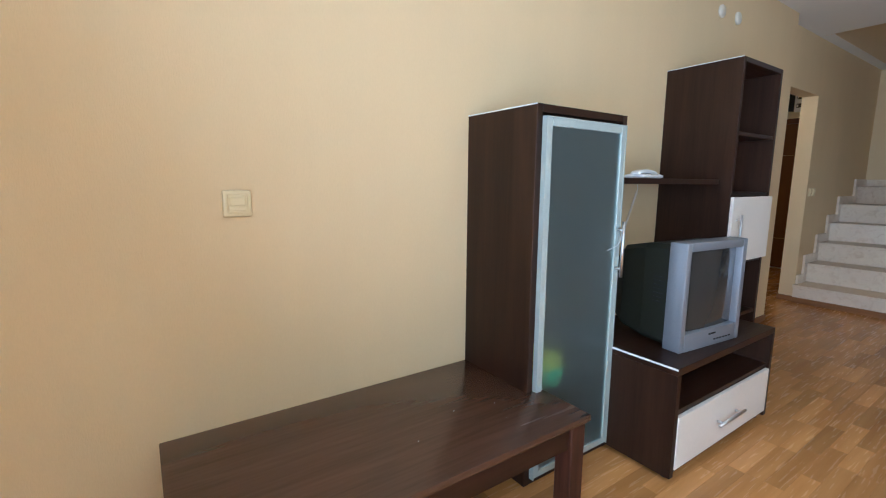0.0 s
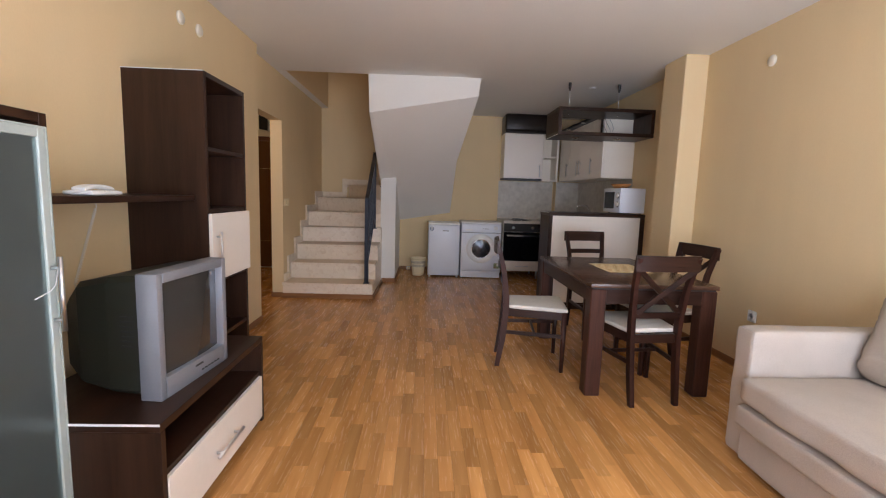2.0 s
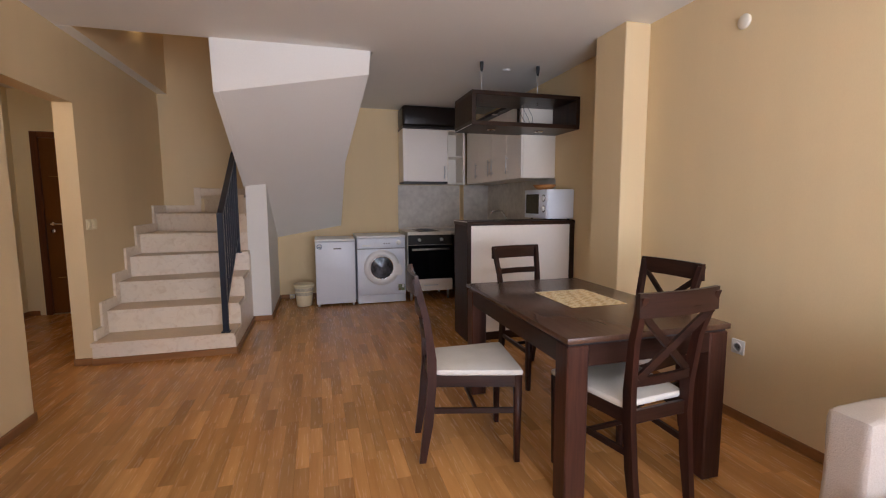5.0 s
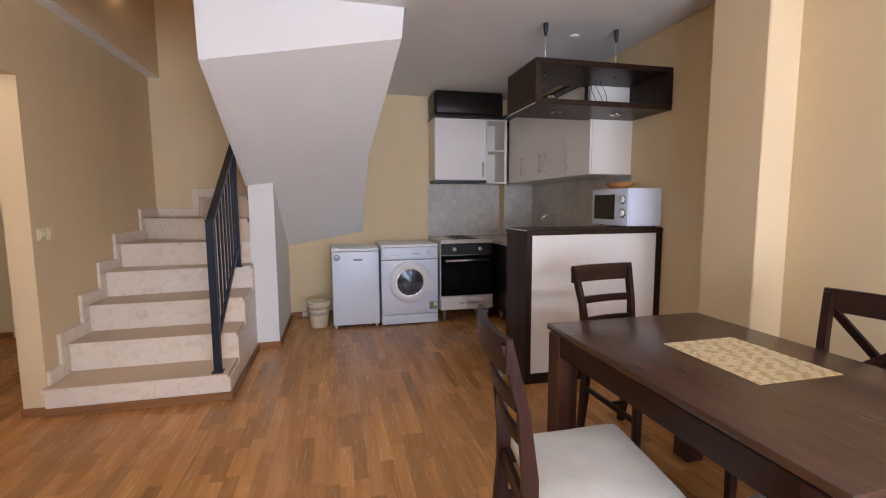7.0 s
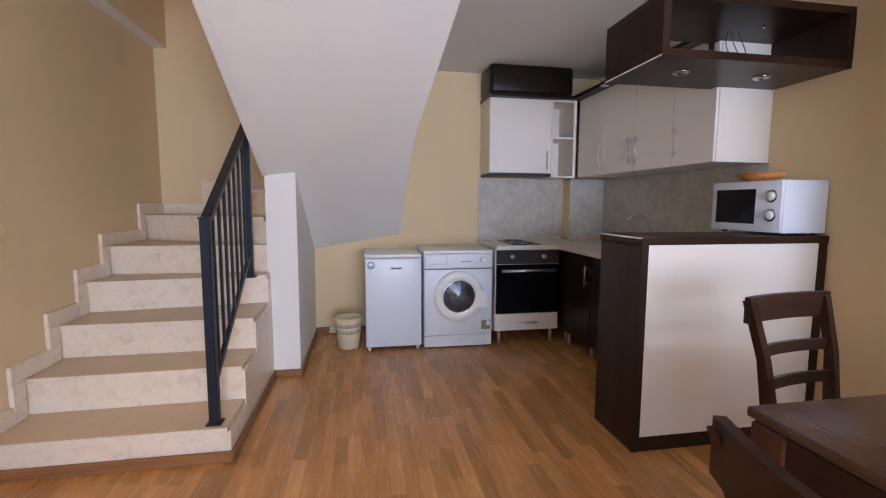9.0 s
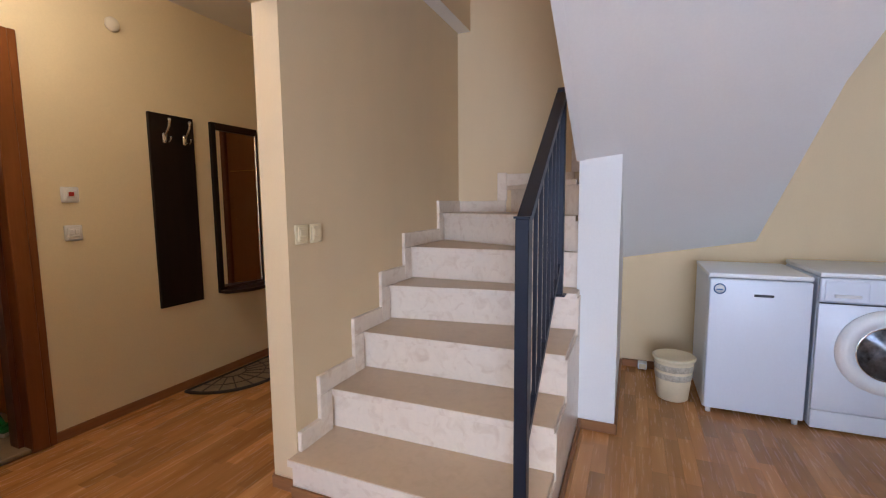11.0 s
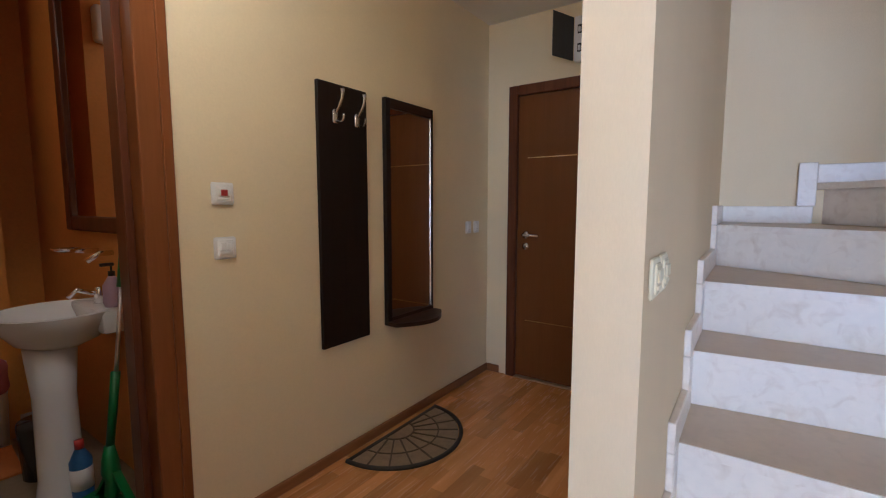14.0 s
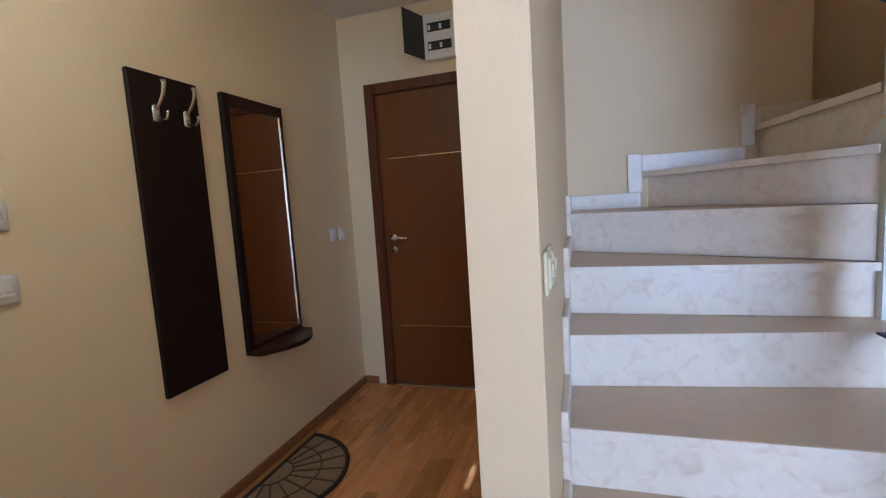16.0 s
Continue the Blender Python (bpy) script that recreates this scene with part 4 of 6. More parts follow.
for x0, x1, sd in ((1.52, 2.432, 7.0), (XS + 0.02, 1.51, 12.0)):
    bm = puff(bmesh.new(), -(x1 - x0) / 2, (x1 - x0) / 2, -0.10, 0.10, -0.21, 0.21, 0.065, 0.0, n=44, wob=0.010, seed=sd)
    for v in bm.verts:
        k = noise.noise(Vector((v.co.x * 5 + sd, v.co.z * 8, 2.0))) * 0.010
        end = 1.0 - abs(v.co.x) / ((x1 - x0) / 2)
        crease = -0.05 - 0.10 * (v.co.x / (x1 - x0)) + 0.02 * math.sin(v.co.x * 9 + sd)
        groove = 0.013 * math.exp(-((v.co.z - crease) / 0.022) ** 2)
        gather = 0.012 * abs(noise.noise(Vector((v.co.x * 3, v.co.z * 34 + v.co.x * 20, sd)))) * math.exp(-end / 0.16)
        tuck = 0.014 * abs(noise.noise(Vector((v.co.x * 15 + v.co.z * 9 + sd, v.co.z * 4, 3.0)))) * max(0.0, v.co.z) / 0.21
        v.co.y += k + (-1 if v.co.y > 0 else 1) * (groove + gather + tuck)
        v.co.z += 0.014 * noise.noise(Vector((v.co.x * 7, sd, 1.0))) * (1 if v.co.z > 0 else 0)
    shift(bm, pose((x0 + x1) / 2, YR + 0.275, 0.655, 14, 0, 0))
    part("back_cushion", bm, M_PILLOW, so, "creased beige back cushion")
for x in (XS + 0.1, 2.38):
    for y in (-1.68, YR + 0.12):
        part("foot", C((x, y, 0), (x, y, 0.036), 0.02, seg=12), M_BLACK, so)


# ---- switches, sockets, ceiling and wall discs ----
def rocker(name, label, m, material, gang=1, w=0.083):
    """A wall switch that faces -y of its own frame, at the wall's surface."""
    s = thing(name, label, "switch", m)
    part("plate", B(-w / 2, w / 2, -0.010, 0.0, -0.041, 0.041, bev=0.007, seg=2), material, s)
    part("frame", B(-w / 2 + 0.012, w / 2 - 0.012, -0.014, -0.009, -0.030, 0.030, bev=0.004), material, s)
    for k in range(gang):
        a = -w / 2 + 0.017 + k * (w - 0.034) / gang
        part("rocker", B(a + 0.001, a + (w - 0.034) / gang - 0.001, -0.019, -0.013, -0.008, 0.020, bev=0.003), material, s)
    part("lower_ridge", B(-w / 2 + 0.017, w / 2 - 0.017, -0.017, -0.013, -0.022, -0.012, bev=0.002), material, s)
    return s


rocker("wall_switch", "ivory plastic wall switch on the cream wall", pose(0.508, YL, 1.105), M_IVORY)
rocker("wall_switch", "ivory plastic switch by the stairs", pose(5.745, YS, 1.10), M_IVORY, 1, 0.078)
rocker("wall_switch", "ivory plastic switch by the stairs", pose(5.835, YS, 1.10), M_IVORY, 1, 0.078)
rocker("wall_switch", "white double switch beside the bathroom door", pose(5.665, YH, 1.085), M_WPLASTIC, 2)
th = rocker("key_switch", "white card switch with a small dark window", pose(5.665, YH, 1.285), M_WPLASTIC, 1)
part("window", B(-0.012, 0.012, -0.0205, -0.017, -0.008, 0.014), M_RED, th, "dark red indicator window")
rocker("wall_switch", "white switch near the entrance door", pose(7.375, YH, 1.09), M_WPLASTIC, 1, 0.07)
rocker("wall_switch", "white switch near the entrance door", pose(7.48, YH, 1.09), M_WPLASTIC, 1, 0.07)
sk = thing("wall_socket", "white power socket low on the cream wall", "socket", pose(3.585, YR, 0.43, 0, 0, 180))
part("plate", B(-0.042, 0.042, -0.012, 0.0, -0.042, 0.042, bev=0.007, seg=2), M_WPLASTIC, sk)
bm = bmesh.new()
lathe(bm, [(0.022, 0.0), (0.028, 0.002), (0.028, 0.006), (0.020, 0.006), (0.018, 0.002)], seg=24)
part("ring", shift(bm, pose(0, -0.010, 0, 90, 0, 0)), M_WPLASTIC, sk)
for x in (-0.009, 0.009):
    part("hole", C((x, -0.0135, 0), (x, -0.0125, 0), 0.003, seg=8), M_BLACK, sk)


def disc(m, label, r=0.040):
    s = thing("wall_disc", label, "cover", m)
    bm = lathe(bmesh.new(), [(r, 0.0), (r, 0.008), (r * 0.85, 0.014), (0.004, 0.016)], seg=28)
    part("cover", shift(bm, pose(0, 0, 0, 90, 0, 0)), M_COVER, s)


disc(pose(3.43, YL, 2.265), "round white cover plate high on the wall")
disc(pose(3.655, YL, 2.267), "round white cover plate high on the wall")
disc(pose(3.68, YR, 2.25, 0, 0, 180), "round white cover plate high on the wall")
disc(pose(5.948, YH, 2.235), "round white cover plate high on the hall wall")
s = thing("ceiling_disc", "small round white ceiling cover", "cover", pose(5.70, -1.93, H))
part("cover", lathe(bmesh.new(), [(0.004, -0.012), (0.03, -0.011), (0.038, -0.004), (0.038, 0.0)], seg=24), M_WPLASTIC, s)


# ---- kitchen ----
fg = thing("fridge", "small white undercounter fridge with a round blue sticker", "fridge", pose(7.135, -0.585, 0))
W = 0.473
part("body", B(0.055, 0.56, 0, W, 0.02, 0.795, bev=0.004), M_ENAMEL, fg)
part("top", B(0.012, 0.565, -0.003, W + 0.003, 0.796, 0.822, bev=0.006, seg=2), M_WPLASTIC, fg)
dd = part("door", B(0.0, 0.052, 0.001, W - 0.001, 0.035, 0.792, bev=0.010, seg=3), M_ENAMEL, fg)
part("badge", B(-0.002, 0.001, 0.17, 0.26, 0.700, 0.714, bev=0.001), M_GREYPL, dd, "small oval maker's badge")
bm = lathe(bmesh.new(), [(0.030, 0.0), (0.030, 0.0015), (0.001, 0.0016)], seg=28)
stk = part("sticker", shift(bm, pose(0.0, W - 0.05, 0.735, 0, -90, 0)), M_BLUE, dd, "round blue and white sticker")
bm = lathe(bmesh.new(), [(0.024, 0.0), (0.024, 0.0021), (0.001, 0.0022)], seg=28)
part("disc", shift(bm, pose(0.0, W - 0.05, 0.735, 0, -90, 0)), M_WPLASTIC, stk)
part("bar", B(-0.0028, -0.0020, W - 0.066, W - 0.034, 0.727, 0.735), M_BLUE, stk)
for y in (0.03, W - 0.03):
    part("foot", C((0.04, y, 0), (0.04, y, 0.036), 0.014, seg=12), M_WPLASTIC, fg)
    part("foot", C((0.5, y, 0), (0.5, y, 0.022), 0.014, seg=12), M_WPLASTIC, fg)

wm = thing("washing_machine", "white front-loading washing machine with a round glass door", "washing machine", pose(7.125, -1.205, 0))
W = 0.60
part("body", B(0.03, 0.58, 0, W, 0.012, 0.825, bev=0.005), M_ENAMEL, wm)
part("top", B(0.0, 0.585, -0.002, W + 0.002, 0.826, 0.852, bev=0.008, seg=2), M_WPLASTIC, wm)
part("front_panel", B(0.004, 0.03, 0.002, W - 0.002, 0.115, 0.69, bev=0.006, seg=2), M_ENAMEL, wm)
part("plinth_panel", B(0.008, 0.03, 0.002, W - 0.002, 0.012, 0.110, bev=0.004), M_ENAMEL, wm)
cp = part("control_panel", B(0.0, 0.03, 0.002, W - 0.002, 0.696, 0.824, bev=0.010, seg=3), M_ENAMEL, wm)
part("drawer", B(-0.004, 0.002, 0.40, W - 0.02, 0.705, 0.812, bev=0.003), M_ENAMEL, cp, "white detergent drawer")
part("grip", B(-0.012, -0.003, 0.43, W - 0.06, 0.725, 0.742, bev=0.004), M_WPLASTIC, cp)
bm = lathe(bmesh.new(), [(0.030, 0), (0.028, 0.018), (0.02, 0.022), (0.002, 0.022)], seg=24)
part("knob", shift(bm, pose(0.0, 0.085, 0.765, 0, -90, 0)), M_WPLASTIC, cp)
for k in range(3):
    part("button", B(-0.003, 0.001, 0.20 + 0.03 * k, 0.215 + 0.03 * k, 0.752, 0.760), M_GREYPL, cp)
cy, cz = 0.30, 0.455
bm = lathe(bmesh.new(), [(0.222, 0.0), (0.220, 0.012), (0.20, 0.030), (0.160, 0.036), (0.142, 0.020), (0.140, 0.0)], seg=40)
wd = part("door", shift(bm, pose(0.004, cy, cz, 0, -90, 0)), M_WPLASTIC, wm, "round white door ring")
bm = lathe(bmesh.new(), [(0.142, 0.022)] + [(0.142 * (1 - k / 14) + 0.001, 0.005 + 0.017 * (1 - k / 14) ** 2) for k in range(1, 15)], seg=36)
for v in bm.verts:
    q = Vector((v.co.x, v.co.y, 0))
    v.co.z += 0.016 * min(1.0, (0.142 - q.length) * 25) * abs(noise.noise(q * 34 + Vector((3, 1, 0))))
part("glass", shift(bm, pose(0.003, cy, cz, 0, -90, 0)), M_DRUM, wd, "round grey glass with reflections painted as pale blotches")
bm = lathe(bmesh.new(), [(0.145, 0.016), (0.145, 0.024), (0.136, 0.026), (0.134, 0.016)], seg=36)
part("ring", shift(bm, pose(0.004, cy, cz, 0, -90, 0)), M_CHROME, wd, "chrome inner ring")
part("latch", shift(prism(bmesh.new(), [(-0.075, -0.03), (-0.02, -0.055), (0.07, -0.02), (0.085, 0.03), (0.03, 0.05), (-0.06, 0.04)], 0.0, 0.020), pose(-0.010, cy - 0.205, cz - 0.03, 0, -90, 0)), M_WPLASTIC, wd, "broad white door grip")
st = part("sticker", B(0.0025, 0.0045, 0.015, 0.095, 0.155, 0.235), mat("olive_sticker", (0.20, 0.24, 0.12), 0.4, 0, 0.3, 30, 90, 0.0), wm, "dark green and orange picture sticker")
part("patch", B(0.0015, 0.003, 0.02, 0.05, 0.19, 0.23), M_WPLASTIC, st)
part("patch", B(0.0015, 0.003, 0.06, 0.09, 0.16, 0.185), M_MATBROWN, st)
part("line", B(0.0, 0.004, 0.004, W - 0.004, 0.690, 0.695), M_GREYPL, wm)
for y in (0.05, W - 0.05):
    for x in (0.08, 0.52):
        part("foot", C((x, y, 0), (x, y, 0.014), 0.02, seg=12), M_BLACK, wm)

ov = thing("oven_unit", "kitchen base unit with a built-in black glass oven", "oven", pose(7.15, -1.832, 0))
W = 0.592
part("carcass", B(0.02, 0.56, 0, W, 0.12, 0.848), M_CARCASS, ov)
od = part("oven_door", B(-0.004, 0.018, 0.006, W - 0.006, 0.278, 0.716, bev=0.003), M_BLACKGL, ov, "black glass oven door")
grip(od, (-0.004, 0.05, 0.665), (-0.004, W - 0.05, 0.665), (-0.035, 0, 0), 0.010)
op = part("control_panel", B(-0.004, 0.018, 0.006, W - 0.006, 0.722, 0.845, bev=0.003), M_GREYPL, ov, "dark oven control panel")
for y in (0.15, W - 0.15):
    bm = lathe(bmesh.new(), [(0.022, 0), (0.020, 0.02), (0.002, 0.022)], seg=20)
    part("knob", shift(bm, pose(-0.004, y, 0.785, 0, -90, 0)), M_ALU, op)
part("drawer", B(-0.004, 0.016, 0.004, W - 0.004, 0.125, 0.272, bev=0.002), M_CREAM, ov, "white drawer under the oven")
grip(ov, (-0.004, 0.20, 0.20), (-0.004, W - 0.20, 0.20), (-0.025, 0, 0), 0.005)
for y in (0.05, W - 0.05):
    part("leg", C((0.05, y, 0), (0.05, y, 0.12), 0.014, 0.018, seg=14), M_ALU, ov)
    part("leg", C((0.5, y, 0), (0.5, y, 0.12), 0.014, seg=14), M_ALU, ov)

# base units along the right wall
RY0 = -1.83
for k, (x0, x1) in enumerate(((6.62, 7.13), (6.18, 6.615), (5.745, 6.175))):
    bu = thing("base_unit", "black kitchen base unit on metal legs", "cabinet", pose(x0, YK + 0.005, 0), "kitchen base units")
    dep = RY0 - YK - 0.03
    part("body", B(0, x1 - x0, 0, dep - 0.02, 0.12, 0.85), M_CARCASS, bu)
    dr = part("door", B(0.002, x1 - x0 - 0.002, dep - 0.018, dep, 0.122, 0.846, bev=0.002), M_BLACKCAB, bu, "glossy black-brown door")
    grip(dr, (0.06, dep, 0.60), (0.06, dep, 0.76), (0, 0.026, 0), 0.005)
    for x in (0.05, x1 - x0 - 0.05):
        part("leg", C((x, dep - 0.06, 0), (x, dep - 0.06, 0.12), 0.014, seg=14), M_ALU, bu)
        part("leg", C((x, 0.08, 0), (x, 0.08, 0.12), 0.014, seg=14), M_ALU, bu)
cu = thing("corner_unit", "black kitchen corner base unit on metal legs", "cabinet", pose(7.14, YK + 0.005, 0), "kitchen base units")
part("body", B(0, 0.62, 0, 0.62, 0.12, 0.85), M_BLACKCAB, cu)
for x, y in ((0.06, 0.56), (0.06, 0.06), (0.56, 0.06)):
    part("leg", C((x, y, 0), (x, y, 0.12), 0.014, seg=14), M_ALU, cu)

wt = thing("worktop", "pale stone-effect worktop with a rounded front edge", "worktop", pose(0, 0, 0.852))
bm = bmesh.new()
prism(bm, [(7.115, -1.235), (7.115, -1.80), (5.745, -1.80), (5.745, YK + 0.002), (XB - 0.002, YK + 0.002), (XB - 0.002, -1.235)], 0.0, 0.036)
part("slab", bm, M_COUNTER, wt, smooth=False)
part("upstand", B(XB - 0.020, XB - 0.002, -2.12, -1.235, 0.0365, 0.056, bev=0.004), M_COUNTER, wt)
hb = thing("hob", "two-ring electric hob set into the worktop", "hob", pose(7.40, -1.53, 0.888))
part("plate", B(-0.22, 0.24, -0.14, 0.14, 0, 0.006, bev=0.003), M_BLACKGL, hb)
for x in (-0.10, 0.12):
    part("ring", lathe(bmesh.new(), [(0.09, 0.006), (0.09, 0.014), (0.07, 0.016), (0.02, 0.013), (0.001, 0.013)], (x, 0, 0), seg=28), M_STEEL, hb)
    part("rim", lathe(bmesh.new(), [(0.098, 0.006), (0.098, 0.010), (0.091, 0.011), (0.091, 0.006)], (x, 0, 0), seg=28), M_CHROME, hb)

# backsplash panels and the boxed pipe in the corner
solid("backsplash_1", B(XB - 0.008, XB, -2.125, -1.235, 0.91, 1.498), M_STONE, "mottled grey stone-effect backsplash panel", "backsplash")
solid("pipe_box", B(XB - 0.16, XB, YK, -2.135, 0.89, 1.498, bev=0.003), M_WALL, "cream boxed pipe in the kitchen corner", "column")
solid("backsplash_2", B(XB - 0.168, XB - 0.16, YK, -2.137, 0.91, 1.497), M_STONE, "mottled grey stone-effect backsplash panel", "backsplash")
solid("backsplash_3", B(5.75, XB - 0.169, YK, YK + 0.008, 0.89, 1.498), M_STONE, "mottled grey stone-effect backsplash panel", "backsplash")

fc = thing("faucet", "chrome kitchen tap with a curved spout", "tap", pose(6.64, -2.36, 0.925))
part("base", lathe(bmesh.new(), [(0.026, -0.037), (0.024, 0.03), (0.018, 0.05), (0.018, 0.12), (0.002, 0.13)], seg=20), M_CHROME, fc)
part("spout", tube(bmesh.new(), [(0, 0, 0.06), (0.0, 0.02, 0.17), (0.005, 0.06, 0.225), (0.01, 0.11, 0.235), (0.01, 0.17, 0.225), (0.01, 0.20, 0.19)], 0.014, 10), M_CHROME, fc)
part("lever", tube(bmesh.new(), [(0, 0, 0.12), (-0.05, 0.02, 0.16)], 0.006, 8), M_CHROME, fc)
sn = thing("kitchen_sink", "steel kitchen sink set into the worktop", "sink", pose(6.45, -2.12, 0.888))
bm = bmesh.new()
box(bm, -0.30, 0.16, -0.20, -0.18, 0.0, 0.006)
box(bm, -0.30, 0.16, 0.18, 0.20, 0.0, 0.006)
box(bm, -0.30, -0.28, -0.18, 0.18, 0.0, 0.006)
box(bm, 0.14, 0.16, -0.18, 0.18, 0.0, 0.006)
part("rim", bm, M_ALU, sn)
part("bowl", B(-0.28, 0.14, -0.18, 0.18, 0.0003, 0.002), M_ALU, sn)

# wall cabinets
UZ0, UZ1 = 1.50, 2.215
hc = thing("wall_cabinet", "white kitchen wall cabinet above the cooker hood", "cabinet", pose(7.45, -1.852, 0), "kitchen wall cabinets")
part("body", B(0.02, XB - 7.45 - 0.002, 0, 0.60, UZ0 + 0.035, UZ1), M_CARCASS, hc)
hd = part("door", B(0.0, 0.018, 0.002, 0.598, UZ0 + 0.038, UZ1 - 0.002, bev=0.002), M_CREAM, hc)
grip(hd, (0, 0.045, UZ0 + 0.07), (0, 0.045, UZ0 + 0.24), (-0.026, 0, 0), 0.005)
ch = thing("cooker_hood", "slim black cooker hood under the wall cabinet", "cooker hood", pose(7.43, -1.852, UZ0 + 0.006))
part("body", B(0.0, 0.33, 0.002, 0.598, 0.0, 0.028, bev=0.004), M_BLACK, ch)
os_ = thing("open_shelf", "white open corner shelf between the wall cabinets", "shelf", pose(7.45, -2.10, 0), "kitchen wall cabinets")
d = XB - 7.45 - 0.002
part("side", B(0, d, 0.232, 0.247, UZ0, UZ1), M_CARCASS, os_)
part("side", B(0, d, 0.0, 0.030, UZ0, UZ1), M_CARCASS, os_)
for z in (UZ0, 1.86, UZ1 - 0.016):
    part("shelf", B(0.002, d, 0.030, 0.232, z, z + 0.016), M_CARCASS, os_)
part("back", B(d - 0.006, d, 0.030, 0.232, UZ0 + 0.016, UZ1 - 0.016), M_CARCASS, os_)
runs = ((6.985, 7.448, 7.04), (6.555, 6.983, 6.605), (6.13, 6.553, 6.50), (5.765, 6.128, 6.085))
for x0, x1, hx in runs:
    u = thing("wall_cabinet", "cream kitchen wall cabinet with a bar handle", "cabinet", pose(x0, YK, 0), "kitchen wall cabinets")
    dep = -2.125 - YK
    part("body", B(0, x1 - x0, 0.002, dep - 0.02, UZ0, UZ1, bev=0.001), M_CARCASS, u)
    dr = part("door", B(0.0015, x1 - x0 - 0.0015, dep - 0.018, dep, UZ0 + 0.001, UZ1 - 0.002, bev=0.002), M_CREAM, u)
    grip(dr, (hx - x0, dep, UZ0 + 0.06), (hx - x0, dep, UZ0 + 0.25), (0, 0.026, 0), 0.005)
co = thing("cornice", "black cornice board on top of the wall cabinets", "cornice", pose(0, 0, UZ1 + 0.001))
bm = bmesh.new()
prism(bm, [(7.40, -1.245), (7.40, -2.04), (5.765, -2.06), (5.765, YK + 0.003), (XB - 0.003, YK + 0.003), (XB - 0.003, -1.245)], 0.0, 0.03)
part("board", bm, M_BLACKCAB, co, smooth=False)
for x, y in ((7.52, -1.55), (6.9, -2.1), (6.3, -2.1)):
    part("spotlight", lathe(bmesh.new(), [(0.03, -0.008), (0.034, -0.004), (0.034, 0.001)], (x if x > 7.5 else x, -2.06 if x < 7.5 else y, 0), seg=20), M_CHROME, co)
hbx = thing("hood_box", "black boxed hood duct with rounded corner under the ceiling", "duct cover", pose(7.42, -2.045, UZ1 + 0.031))
part("box", B(0, XB - 7.42 - 0.004, 0.0, 0.80, 0.0, H - UZ1 - 0.033, bev=0.035, seg=4), M_BLACKCAB, hbx)

# bar counter between kitchen and dining place
bc = thing("bar_counter", "dark brown bar counter with a white front panel", "counter", pose(5.365, -1.425, 0))
L = -1.425 - YK - 0.004
part("side_panel", B(0.004, 0.375, -0.04, 0.0, 0.0, 1.052, bev=0.002), M_WENGE_Z, bc)
part("side_panel", B(0.004, 0.375, -L, -L + 0.05, 0.0, 1.052, bev=0.002), M_WENGE_Z, bc)
part("front_panel", B(0.010, 0.028, -L + 0.05, -0.04, 0.075, 1.052, bev=0.001), M_CREAM, bc, "white lacquered front panel")
part("plinth", B(0.008, 0.03, -L + 0.05, -0.04, 0.0, 0.074), M_WENGE_Y, bc)
part("top", B(0.0, 0.385, -L, 0.003, 1.053, 1.09, bev=0.002), M_WENGE_Y, bc)
part("edge_band", B(0.0, 0.385, 0.003, 0.0045, 1.083, 1.0902), M_EDGE, bc, "thin pale edge band")
part("back", B(0.35, 0.366, -L + 0.05, -0.04, 0.0, 1.052), M_BLACKCAB, bc)

mw = thing("microwave", "white microwave oven standing on the bar counter", "microwave", pose(5.385, -2.495, 1.091))
part("body", B(0.0, 0.46, 0.0, 0.268, 0.012, 0.288, bev=0.006, seg=2), M_ENAMEL, mw)
fp = part("front", B(0.001, 0.459, 0.269, 0.285, 0.013, 0.287, bev=0.005, seg=2), M_ENAMEL, mw, "white front with a dark window")
part("window", B(0.155, 0.425, 0.2835, 0.287, 0.055, 0.245, bev=0.002), M_BLACKGL, fp, "dark glass window")
for z in (0.205, 0.105):
    bm = lathe(bmesh.new(), [(0.024, 0), (0.022, 0.014), (0.002, 0.015)], seg=24)
    part("knob", shift(bm, pose(0.06, 0.285, z, -90, 0, 0)), M_WPLASTIC, fp)
    bm = lathe(bmesh.new(), [(0.034, 0), (0.034, 0.002), (0.024, 0.0025)], seg=24)
    part("knob_ring", shift(bm, pose(0.06, 0.285, z, -90, 0, 0)), M_DULL, fp)
for x in (0.04, 0.42):
    for y in (0.03, 0.22):
        part("foot", C((x, y, 0), (x, y, 0.013), 0.012, seg=10), M_BLACK, mw)
bk = thing("basket", "small orange wicker bread basket on the microwave", "basket", pose(5.62, -2.31, 1.380))
part("bowl", lathe(bmesh.new(), [(0.06, 0.0), (0.085, 0.02), (0.10, 0.042), (0.094, 0.042), (0.08, 0.022), (0.05, 0.006)], seg=28, sx=1.3), M_BASKET, bk)
bm = bmesh.new()
for k in range(2):
    tube(bm, [((0.099 - 0.012 * k) * 1.3 * math.cos(a / 24 * 2 * math.pi), (0.099 - 0.012 * k) * math.sin(a / 24 * 2 * math.pi), 0.042 - 0.016 * k) for a in range(25)], 0.005, 6)
part("rim", bm, M_BASKET, bk)

